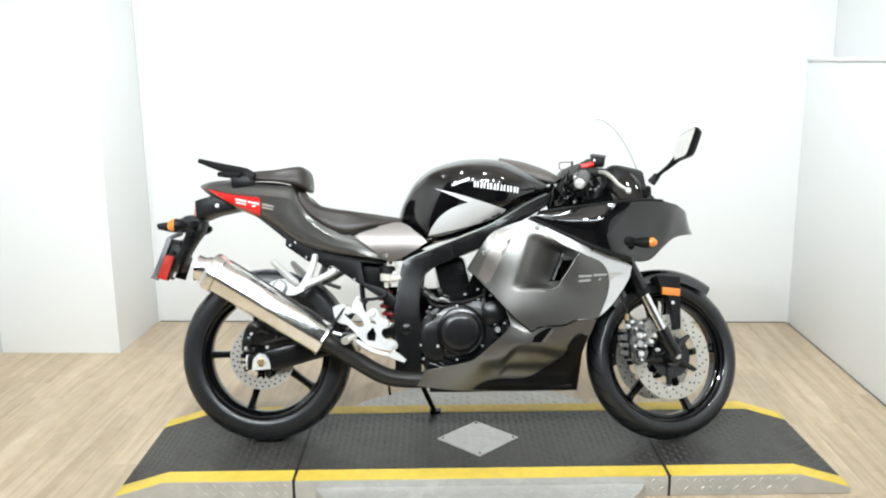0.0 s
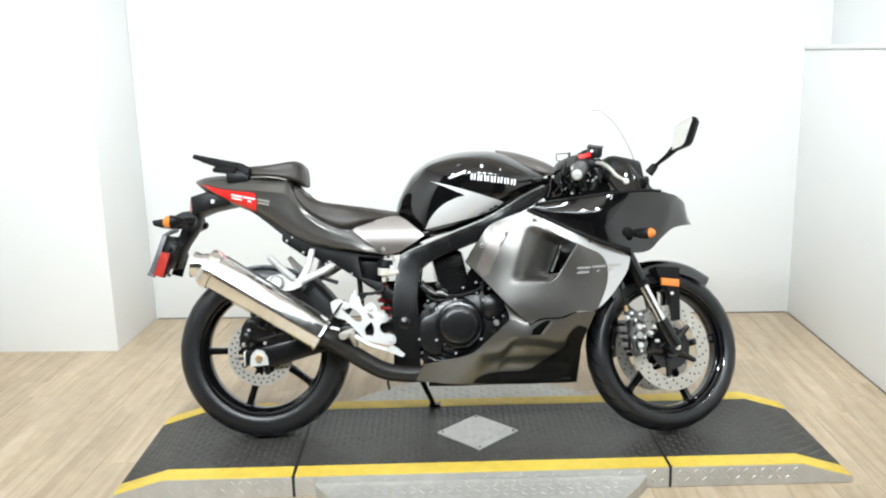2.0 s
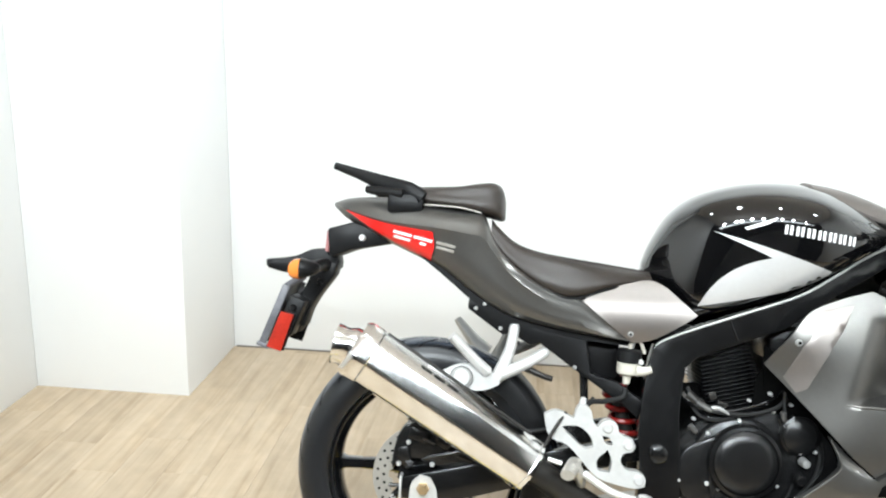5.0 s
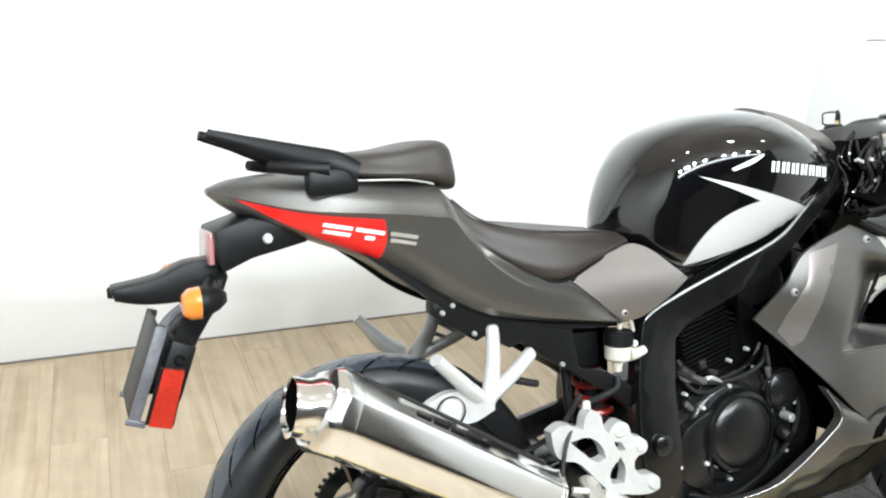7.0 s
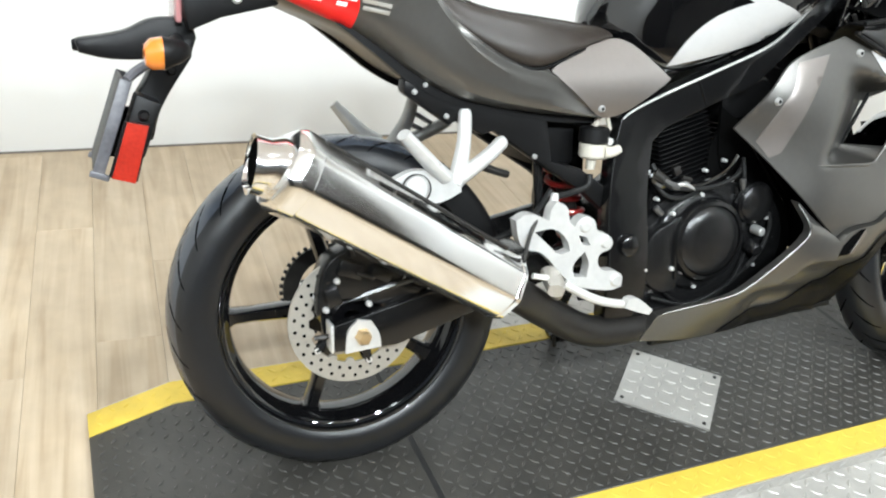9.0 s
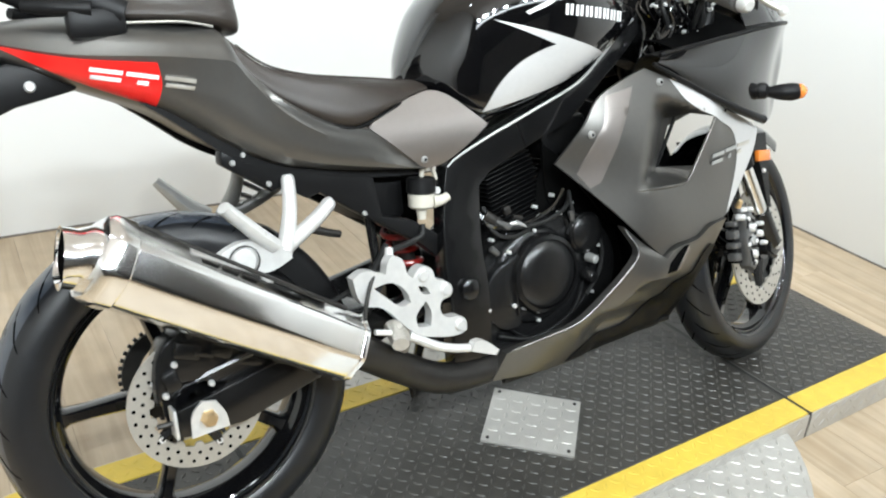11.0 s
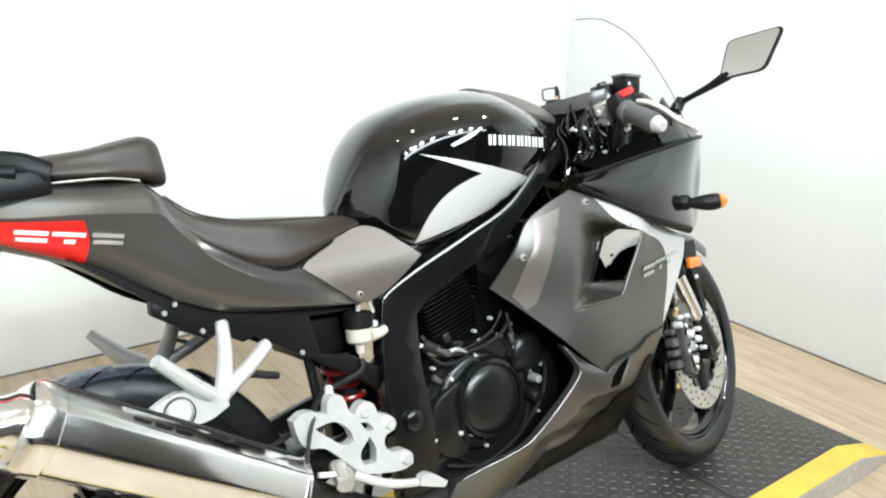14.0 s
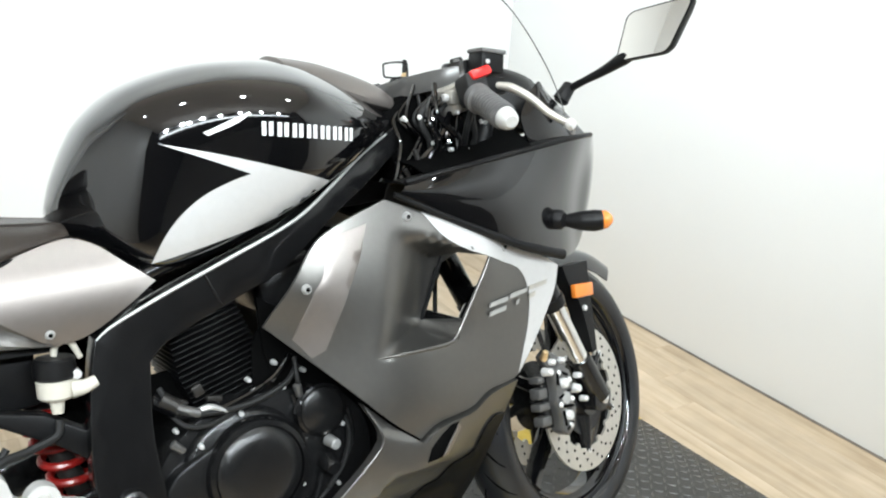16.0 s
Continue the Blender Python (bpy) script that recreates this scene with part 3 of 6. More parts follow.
# -- wheels
def wheel(name, centre, radius, half, rim_half, phase, discs, label):
    c = Vector(centre)
    w = rim_half
    rim = part(name, lathe([(0.2395, -w), (0.2345, -w - 0.002), (0.230, -w + 0.001), (0.2275, -w + 0.009), (0.2225, -w + 0.012), (0.2195, -w + 0.022), (0.212, -w + 0.028), (0.207, -0.016),
                            (0.207, 0.016), (0.212, w - 0.028), (0.2195, w - 0.022), (0.2225, w - 0.012), (0.2275, w - 0.009), (0.230, w - 0.001), (0.2345, w + 0.002), (0.2395, w),
                            (0.2395, w - 0.008), (0.226, 0.03), (0.226, -0.03), (0.2395, -w + 0.008)], c, 112), WHEEL, bike, label)
    r = radius
    prof = [(0.231, -w + 0.003), (0.240, -w - 0.006), (0.254, -half * 0.985), (0.266, -half), (r - 0.026, -half * 0.93), (r - 0.012, -half * 0.72), (r - 0.003, -half * 0.38), (r, 0)]
    prof = prof + [(a, -b) for a, b in reversed(prof[:-1])] + [(0.225, w - 0.01), (0.225, -w + 0.01)]
    part("tyre", lathe(prof, c, 128), RUBBER, rim, "black rubber road tyre", 60)
    # Near-black strips laid on the tread paint the shade of its grooves.
    bm = bmesh.new()
    for k in range(26):
        for s in (-1, 1):
            q0 = 2 * math.pi * (k + 0.5 * (s > 0)) / 26
            ring = []
            for t in np.linspace(0, 1, 9):
                y = s * half * (0.12 + 0.74 * t)
                q = q0 + 0.22 * t
                rr = np.interp(abs(y) / half, [0, 0.38, 0.72, 0.93], [r, r - 0.003, r - 0.012, r - 0.026]) + 0.0008
                wd = 0.0042 * math.sin(math.pi * min(1, 0.12 + t * 0.8)) / rr
                ring.append([bm.verts.new(c + Vector((rr * math.cos(q + e * wd), y, rr * math.sin(q + e * wd)))) for e in (-1, 1)])
            for a, b in zip(ring, ring[1:]):
                bm.faces.new((a[0], a[1], b[1], b[0]))
    tagged(part("tread_groove", bm, DARK, rim), kind="stuff")
    part("hub", lathe([(0.016, -0.085), (0.036, -0.085), (0.04, -0.05), (0.052, -0.03), (0.052, 0.03), (0.04, 0.05), (0.036, 0.085), (0.016, 0.085)], c, 32), WHEEL, rim)
    for k in range(5):
        q = radians(phase + 72 * k)
        bm = bmesh.new()
        rings = []
        for rr, t, d in ((0.03, 0.024, 0.026), (0.08, 0.015, 0.02), (0.16, 0.012, 0.018), (0.198, 0.013, 0.02), (0.209, 0.020, 0.024)):
            u, v = Vector((math.cos(q), 0, math.sin(q))), Vector((-math.sin(q), 0, math.cos(q)))
            rings.append([bm.verts.new(c + u * rr + v * a * t + Vector((0, b * d, 0))) for a, b in ((-1, -0.6), (-0.6, -1), (0.6, -1), (1, -0.6), (1, 0.6), (0.6, 1), (-0.6, 1), (-1, 0.6))])
        for a, b in zip(rings, rings[1:]):
            for i in range(8):
                bm.faces.new((a[i], a[(i + 1) % 8], b[(i + 1) % 8], b[i]))
        bm.faces.new(rings[0])
        bm.faces.new(rings[-1])
        part("spoke", bm, WHEEL, rim)
    for y, r_in, r_out in discs:
        d = part("brake_disc", lathe([(r_in, y - 0.0025), (r_out, y - 0.0025), (r_out, y + 0.0025), (r_in, y + 0.0025)], c, 72), STEEL, rim, "drilled steel brake disc")
        # Black plugs, slightly proud, colour in the shade of the drilled holes.
        bm = bmesh.new()
        rows = 3 if r_out - r_in > 0.04 else 2
        for k in range(60):
            rr = r_in + (r_out - r_in) * ((k % rows) + 0.75) / (rows + 0.5)
            q = 2 * math.pi * k / 60
            p = c + Vector((rr * math.cos(q), 0, rr * math.sin(q)))
            add_rod(bm, p + Vector((0, y - 0.0032, 0)), p + Vector((0, y + 0.0032, 0)), 0.0034, None, 8)
        tagged(part("drill_hole", bm, DARK, rim), kind="stuff")
        bm = bmesh.new()
        for k in range(15):
            q = 2 * math.pi * k / 15
            p = c + Vector((r_in * math.cos(q), y, r_in * math.sin(q)))
            add_rod(bm, p - Vector((0, 0.0024, 0)), p + Vector((0, 0.0024, 0)), 0.0085, None, 12)
        tagged(part("disc_petal", bm, STEEL, rim), kind="stuff")
        part("disc_carrier", lathe([(0.03, y * 0.8), (r_in * 0.72, y * 0.92), (r_in * 0.72, y * 0.98), (0.03, y * 0.9)], c, 40), ENGINE, rim)
        for k in range(5):
            q = radians(phase + 36 + 72 * k)
            u = Vector((math.cos(q), 0, math.sin(q)))
            part("carrier_arm", tube([c + u * 0.04 + Vector((0, y * 0.93, 0)), c + u * (r_in + 0.006) + Vector((0, y, 0))], [0.016, 0.008], 8, 1), ENGINE, rim)
            p = c + u * (r_in + 0.003) + Vector((0, y - math.copysign(0.002, -y) * 0, 0))
            o = math.copysign(1, y)
            part("disc_bolt", rod(p, p + Vector((0, o * 0.007, 0)), 0.006, None, 8), BOLT, rim)
    return rim


RW, FW = (-0.0074, -0.002, 0.315), (1.4606, 0, 0.295)
rear_wheel = wheel("rear_wheel", RW, 0.3145, 0.066, 0.058, 36, [(-0.090, 0.082, 0.119)], "black cast five spoke rear wheel")
# Added band over the crown that carries the painted sheen.
part("tread_band", lathe([(r, 0.066 * k) for r, k in ((0.2905, -0.90), (0.3032, -0.70), (0.3122, -0.38), (0.3151, 0.0), (0.3122, 0.38), (0.3032, 0.70), (0.2905, 0.90), (0.285, 0.88), (0.300, 0.0), (0.285, -0.88))], RW, 128), TREADSHEEN, rear_wheel, "black tread with a bluish sheen put into its colour", 60)
front_wheel = wheel("front_wheel", FW, 0.297, 0.053, 0.044, 9, [(-0.068, 0.106, 0.152), (0.068, 0.106, 0.152)], "black cast five spoke front wheel")
STEER = Matrix.Translation(FW) @ Matrix.Rotation(radians(17), 4, Vector((-0.44, 0, 0.9))) @ Matrix.Translation(-Vector(FW))
front_wheel.matrix_basis = STEER
bm = lathe([(0.06, 0.084), (0.090, 0.084), (0.090, 0.092), (0.06, 0.092)], RW, 60)
for k in range(40):
    q = 2 * math.pi * k / 40
    add_box(bm, (RW[0] + 0.092 * math.cos(q), 0.088, RW[2] + 0.092 * math.sin(q)), (0.008, 0.006, 0.007), Matrix.Rotation(-q, 3, "Y"))
part("sprocket", bm, DARKMETAL, rear_wheel, "dark steel rear sprocket")

# -- swinging arm and rear axle
for s in (-1, 1):
    arm = part("swingarm_leg", soften(plate([(-0.055, 0.272), (-0.055, 0.322), (0.05, 0.345), (0.28, 0.40), (0.50, 0.445), (0.52, 0.40), (0.30, 0.338), (0.06, 0.270)], s * 0.134, s * 0.112, 0, (), False), 0.005), SATIN, bike, "black box section swingarm leg")
    part("end_cap", box((-0.057, s * 0.115, 0.297), (0.006, 0.036, 0.052), bevel=0.002), ALLOY, arm)
    part("adjuster_plate", plate([(-0.036, 0.270), (-0.030, 0.312), (-0.012, 0.330), (0.012, 0.325), (0.026, 0.30), (0.030, 0.275)], s * 0.139, s * 0.132, 0.002), ALLOY, arm, "silver chain adjuster plate")
    part("axle_nut", rod((-0.004, s * 0.138, 0.299), (-0.004, s * 0.156, 0.299), 0.0155, 0.012, 6, 0.002), GOLD, arm, "coppery axle nut")
    part("adjuster_bolt", rod((-0.085, s * 0.115, 0.297), (-0.05, s * 0.115, 0.297), 0.005, None, 8), DARKMETAL, arm)
part("swingarm_bridge", box((0.33, 0, 0.375), (0.06, 0.2, 0.05), bevel=0.008), SATIN, bike)
cal = part("rear_caliper", soften(plate([(-0.058, 0.43), (-0.02, 0.452), (0.04, 0.425), (0.075, 0.402), (0.13, 0.368), (0.11, 0.335), (0.03, 0.345), (-0.03, 0.362), (-0.08, 0.335), (-0.078, 0.375)], -0.118, -0.06, 0, (), True), 0.006), ENGINE, bike, "black rear brake caliper")
for x, z in ((-0.033, 0.430), (-0.043, 0.398), (-0.064, 0.348), (0.045, 0.391), (0.109, 0.353), (0.014, 0.350), (0.082, 0.385)):
    part("caliper_bolt", rod((x, -0.115, z), (x, -0.126, z), 0.0062, 0.005, 8, 0.0015), BOLT, cal)
for c, d, q in (((-0.02, -0.122, 0.418), (0.045, 0.02, 0.028), 20), ((0.035, -0.12, 0.405), (0.04, 0.022, 0.024), 28), ((-0.052, -0.12, 0.372), (0.026, 0.018, 0.034), -15), ((0.085, -0.118, 0.372), (0.05, 0.016, 0.018), 25)):
    part("caliper_half", box(c, d, Matrix.Rotation(radians(q), 3, "Y"), 0.004), ENGINE, cal)
part("bleed_nipple", rod((-0.015, -0.128, 0.440), (-0.020, -0.130, 0.458), 0.0035, 0.0025, 8), DARKMETAL, cal)
part("pad_pin", rod((-0.01, -0.133, 0.412), (0.02, -0.133, 0.400), 0.003, None, 8), DARKMETAL, cal)
part("caliper_stay", tube([(-0.01, -0.11, 0.36), (0.10, -0.125, 0.39), (0.2, -0.12, 0.41)], [0.008, 0.006, 0.006], 8), SATIN, cal)
part("brake_hose", tube([(0.04, -0.10, 0.43), (0.12, -0.12, 0.45), (0.24, -0.12, 0.44), (0.33, -0.11, 0.47), (0.38, -0.1, 0.52)], 0.0055, 8), GRIP, bike, "black rubber rear brake hose")

# -- rear hugger
hug = []
for q in np.linspace(radians(18), radians(54), 6):
    rr = 0.322
    hug.append([(RW[0] + (rr - d) * math.cos(q), y, RW[2] + (rr - d) * math.sin(q)) for y, d in ((-0.088, 0.06), (-0.08, 0.012), (-0.04, 0), (0.04, 0), (0.08, 0.012), (0.088, 0.06))])
part("hugger", patch(hug, 3, 0.003), PLASTIC, bike, "matt black plastic rear hugger")

# -- frame
spar_depth = spread([(0.52, 0.66, 0.128), (0.625, 0.633, 0.13), (0.51, 0.417, 0.158), (0.53, 0.28, 0.152), (0.48, 0.5, 0.15), (0.80, 0.77, 0.15), (1.04, 0.89, 0.085), (0.62, 0.72, 0.132), (0.92, 0.83, 0.125)])
SPAR = [(1.054, 0.905), (0.963, 0.862), (0.814, 0.777), (0.700, 0.733), (0.600, 0.694), (0.530, 0.664), (0.507, 0.650), (0.496, 0.61), (0.475, 0.46), (0.480, 0.38), (0.478, 0.265), (0.572, 0.262), (0.573, 0.378), (0.566, 0.498), (0.578, 0.604), (0.604, 0.626), (0.690, 0.663), (0.789, 0.702), (0.882, 0.768), (1.003, 0.835), (1.063, 0.872)]
for s in (-1, 1):
    sp = part("frame_spar", soften(shell(SPAR, spar_depth, 0.04, s, 0.03, (), 12), 0.008, 60, 3), SATIN, bike, "gloss black steel perimeter frame spar")
    part("pivot_cap", lathe([(0.0, s * 0.172), (0.014, s * 0.172), (0.02, s * 0.168), (0.022, s * 0.15), (0.0, s * 0.15)], (0.520, 0, 0.415), 24, False), SATIN, sp, "round black pivot cap")
    part("spar_joint", tube([(x, s * (spar_depth(x, z) - 0.001), z) for x, z in ((0.668, 0.718), (0.678, 0.695), (0.690, 0.668))], 0.0028, 8), SATIN, sp)
for s in (-1, 1):
    # Near side: pale tube added as the spar edge highlight; far side stays black.
    part("frame_rail", tube([(x, s * (spar_depth(x, z) + 0.002), z - 0.001) for x, z in ((0.508, 0.651), (0.532, 0.666), (0.602, 0.695), (0.702, 0.734), (0.815, 0.778), (0.90, 0.826), (0.965, 0.864), (1.03, 0.894))], [0.0015, 0.0025, 0.003, 0.003, 0.003, 0.003, 0.0025, 0.002], 8), GREYALLOY if s < 0 else SATIN, bike, "added pale tube drawing the highlight along the frame spar" if s < 0 else "")
    part("tank_rail", tube([(0.515, s * 0.112, 0.690), (0.60, s * 0.112, 0.730), (0.70, s * 0.115, 0.757), (0.80, s * 0.118, 0.792), (0.90, s * 0.10, 0.842), (0.98, s * 0.085, 0.878)], [0.010, 0.012, 0.013, 0.013, 0.012, 0.010], 12), SATIN, bike, "black tube under the tank edge")
part("steering_head", rod((1.10, 0, 0.79), (1.165, 0, 0.935), 0.04, 0.036, 20), SATIN, bike)
SUB = [(0.082, 0.735), (0.080, 0.712), (0.163, 0.655), (0.182, 0.662), (0.226, 0.634), (0.250, 0.640), (0.322, 0.590), (0.441, 0.512), (0.490, 0.470), (0.51, 0.478), (0.505, 0.535), (0.480, 0.526), (0.431, 0.560), (0.368, 0.578), (0.352, 0.672), (0.250, 0.690), (0.15, 0.726)]
for s in (-1, 1):
    rail = part("subframe_rail", soften(plate(SUB if s < 0 else SUB[5:13], s * 0.122, s * 0.088, 0, (), False), 0.005), PLASTIC, bike, "black subframe side rail")
    for x, z in ((0.099, 0.713), (0.118, 0.724), (0.157, 0.670), (0.330, 0.590))[0 if s < 0 else 3:]:
        part("rail_bolt", rod((x, s * 0.121, z), (x, s * 0.127, z), 0.0052, 0.0045, 10, 0.0012), GREYALLOY, rail)
part("battery_box", box((0.392, -0.01, 0.618), (0.085, 0.15, 0.11), bevel=0.008), PLASTIC, bike)

# Added near-black sheet, fills the gap by the shock with shade.
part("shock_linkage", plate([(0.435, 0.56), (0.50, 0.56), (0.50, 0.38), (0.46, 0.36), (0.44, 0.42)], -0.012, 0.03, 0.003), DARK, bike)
part("linkage_rod", rod((0.352, -0.09, 0.60), (0.362, -0.09, 0.47), 0.010, 0.009, 12, 0.002), SATIN, bike)

# -- rear shock
bm = bmesh.new()
helix = []
for k in range(85):
    t = k / 84
    q = 2 * math.pi * 6 * t
    base = Vector((0.425, -0.035, 0.565)).lerp(Vector((0.475, -0.035, 0.40)), t)
    helix.append(base + Vector((0.027 * math.cos(q), 0.027 * math.sin(q), 0.004 * math.cos(q))))
shock = part("shock_absorber", rod((0.415, -0.035, 0.61), (0.49, -0.035, 0.35), 0.016, 0.018, 16), DARKMETAL, bike, "rear shock absorber with a red coil spring")
part("spring", add_tube(bm, helix, 0.0062, 8, 1), SPRING, shock, "red coil spring")

# -- engine
CASE = [(0.575, 0.285), (0.556, 0.40), (0.60, 0.47), (0.66, 0.505), (0.78, 0.51), (0.885, 0.475), (0.925, 0.40), (0.90, 0.31), (0.80, 0.245), (0.62, 0.245)]
eng = part("engine", soften(plate(CASE, -0.125, 0.125, 0, (), True, 60), 0.012), ENGINE, bike, "black finned engine with polished bolts")
cc = (0.700, 0, 0.400)
part("clutch_housing", lathe([(0.0, -0.140), (0.092, -0.140), (0.100, -0.134), (0.104, -0.120), (0.0, -0.120)], cc, 56, False), ENGINE, eng, "round black clutch housing")
part("clutch_cover", lathe([(0.0, -0.171), (0.045, -0.170), (0.062, -0.167), (0.070, -0.160), (0.073, -0.136), (0.0, -0.136)], (0.713, 0, 0.404), 64, False), ENGINE, eng, "smooth black clutch cover")
part("cover_ring", lathe([(0.072, -0.162), (0.080, -0.160), (0.084, -0.152), (0.084, -0.138), (0.072, -0.138)], (0.713, 0, 0.404), 64), SATIN, eng)
wp = part("water_pump", lathe([(0.0, -0.152), (0.033, -0.151), (0.038, -0.147), (0.041, -0.120), (0.0, -0.120)], (0.833, 0, 0.467), 40, False), ENGINE, eng, "small round black pump cover")
part("pump_ring", lathe([(0.039, -0.145), (0.044, -0.143), (0.045, -0.12), (0.039, -0.12)], (0.833, 0, 0.467), 40), SATIN, wp)
part("side_casting", soften(plate([(0.566, 0.350), (0.566, 0.394), (0.584, 0.428), (0.620, 0.447), (0.655, 0.462), (0.650, 0.30), (0.610, 0.305), (0.583, 0.322)], -0.150, -0.11, 0, (), True), 0.009), ENGINE, eng, "smooth black generator casing")
part("gasket_ridge", tube([(0.60, -0.13, 0.29), (0.68, -0.135, 0.268), (0.76, -0.135, 0.285), (0.83, -0.132, 0.325), (0.885, -0.13, 0.39), (0.885, -0.128, 0.455)], 0.006, 8), ENGINE, eng)
for x, z, y, r in ((0.729, 0.534, 0.112, 4.5), (0.776, 0.551, 0.110, 4.8), (0.777, 0.516, 0.132, 5), (0.822, 0.529, 0.115, 4.5), (0.700, 0.494, 0.142, 5), (0.799, 0.487, 0.144, 4.8), (0.861, 0.489, 0.140, 4.8), (0.834, 0.430, 0.146, 4.8), (0.870, 0.432, 0.140, 4.8), (0.631, 0.353, 0.156, 5.5), (0.699, 0.304, 0.144, 4.6), (0.578, 0.307, 0.133, 5), (0.570, 0.357, 0.154, 4), (0.632, 0.462, 0.146, 4.8), (0.669, 0.523, 0.135, 4.2), (0.790, 0.352, 0.140, 4.4), (0.660, 0.340, 0.150, 3.6), (0.856, 0.330, 0.133, 4.2), (0.602, 0.490, 0.132, 4.2)):
    part("engine_bolt", rod((x, 0.014 - y, z), (x, -y, z), r / 1000, r / 1200, 8, 0.0012), BOLT, eng)
part("drain_fitting", rod((0.844, -0.13, 0.410), (0.846, -0.158, 0.408), 0.0105, 0.009, 10, 0.002), GREYALLOY, eng, "bright round hose fitting")
part("oil_filler", rod((0.838, -0.13, 0.375), (0.838, -0.158, 0.37), 0.016, 0.013, 12, 0.002), ENGINE, eng)
TILT = Matrix.Rotation(radians(-14), 3, "Y")
cyl = part("cylinder", box((0.69, 0, 0.575), (0.11, 0.15, 0.17), TILT, 0.012), ENGINE, eng, "black finned cylinder barrel")
for k in range(17):
    c = Vector((0.69, 0, 0.575)) + TILT @ Vector((0, 0, -0.075 + 0.0092 * k))
    part("cooling_fin", box(c, (0.132 - 0.002 * abs(k - 8), 0.185, 0.0026), TILT, 0.001), FIN, cyl)
fc = part("front_cylinder", box((0.93, 0, 0.55), (0.13, 0.15, 0.13), Matrix.Rotation(radians(50), 3, "Y"), 0.012), ENGINE, eng)
for k in range(9):
    c = Vector((0.93, 0, 0.55)) + Matrix.Rotation(radians(50), 3, "Y") @ Vector((0, 0, -0.055 + 0.0135 * k))
    part("cooling_fin", box(c, (0.16, 0.22, 0.004), Matrix.Rotation(radians(50), 3, "Y"), 0.001), ENGINE, fc)
part("carburettor", box((0.84, 0, 0.665), (0.13, 0.16, 0.07), Matrix.Rotation(radians(-12), 3, "Y"), 0.015), ENGINE, eng)
part("coolant_hose", tube([(0.575, -0.12, 0.545), (0.60, -0.135, 0.525), (0.64, -0.135, 0.508), (0.70, -0.135, 0.515), (0.76, -0.13, 0.535), (0.80, -0.11, 0.56)], [0.011, 0.010, 0.006, 0.005, 0.005, 0.005], 8), BLACK, eng)
part("hose_clip", rod((0.585, -0.13, 0.545), (0.605, -0.137, 0.530), 0.0125, 0.011, 10), DARKMETAL, eng)
for a, b in (((0.79, -0.13, 0.50), (0.80, -0.13, 0.46)),):
    part("cable_stay", rod(a, b, 0.003, None, 8), DARKMETAL, eng)
part("inlet_duct", tube([(0.62, 0.0, 0.66), (0.56, -0.02, 0.675), (0.50, -0.03, 0.68)], 0.025, 12), GRIP, eng)
part("clutch_arm", tube([(0.625, -0.14, 0.515), (0.650, -0.145, 0.520), (0.675, -0.145, 0.507)], [0.004, 0.005, 0.003], 8), GREYALLOY, eng)
part("cover_lettering", box((0.712, -0.1685, 0.402), (0.055, 0.002, 0.007), bevel=0.0008), SATIN, eng, "plain bar in place of raised lettering")
# Added dark sheet behind the bolts, in place of the shaded void.
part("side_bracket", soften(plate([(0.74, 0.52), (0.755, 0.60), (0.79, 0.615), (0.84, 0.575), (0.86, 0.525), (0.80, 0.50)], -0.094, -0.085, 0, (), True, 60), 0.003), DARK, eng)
for c, d, q in (((0.612, -0.128, 0.532), (0.022, 0.012, 0.012), 30), ((0.640, -0.130, 0.545), (0.016, 0.010, 0.018), -20), ((0.662, -0.134, 0.528), (0.024, 0.010, 0.009), 15)):
    part("cable_bracket", box(c, d, Matrix.Rotation(radians(q), 3, "Y"), 0.002), DARKMETAL, eng)
# Made-up black sheet hiding the floor between engine and fairing, as shade.
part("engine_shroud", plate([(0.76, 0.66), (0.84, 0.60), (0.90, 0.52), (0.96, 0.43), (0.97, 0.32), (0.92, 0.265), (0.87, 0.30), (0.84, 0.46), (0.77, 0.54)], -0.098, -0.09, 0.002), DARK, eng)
for pts, r in (([(0.585, -0.125, 0.560), (0.602, -0.142, 0.528), (0.640, -0.144, 0.512), (0.714, -0.142, 0.508), (0.776, -0.138, 0.524), (0.806, -0.125, 0.546)], 0.0048), ([(0.590, -0.12, 0.530), (0.612, -0.14, 0.500), (0.650, -0.142, 0.492), (0.690, -0.135, 0.500)], 0.004), ([(0.800, -0.13, 0.560), (0.796, -0.142, 0.530), (0.800, -0.140, 0.500), (0.790, -0.135, 0.470)], 0.0042), ([(0.868, -0.135, 0.455), (0.880, -0.138, 0.420), (0.868, -0.136, 0.370), (0.835, -0.135, 0.330)], 0.0045)):
    part("engine_lead", tube(pts, r, 8), GRIP, eng)
for a, b, r in (((0.602, -0.138, 0.528), (0.636, -0.146, 0.514), 0.0085), ((0.590, -0.138, 0.478), (0.606, -0.142, 0.462), 0.007), ((0.794, -0.142, 0.520), (0.797, -0.142, 0.498), 0.007)):
    part("hose_joint", rod(a, b, r, r * 0.8, 10, 0.002), YOKEGREY, eng, "dull grey hose joint")
part("casing_seam", tube([(0.655, -0.150, 0.462), (0.640, -0.154, 0.42), (0.636, -0.154, 0.38), (0.642, -0.152, 0.33)], 0.003, 8), ENGINE, eng)
part("crank_rim", tube([(0.712 + 0.118 * math.cos(q), -0.132, 0.392 + 0.128 * math.sin(q)) for q in np.linspace(radians(200), radians(345), 12)], 0.005, 8), ENGINE, eng)
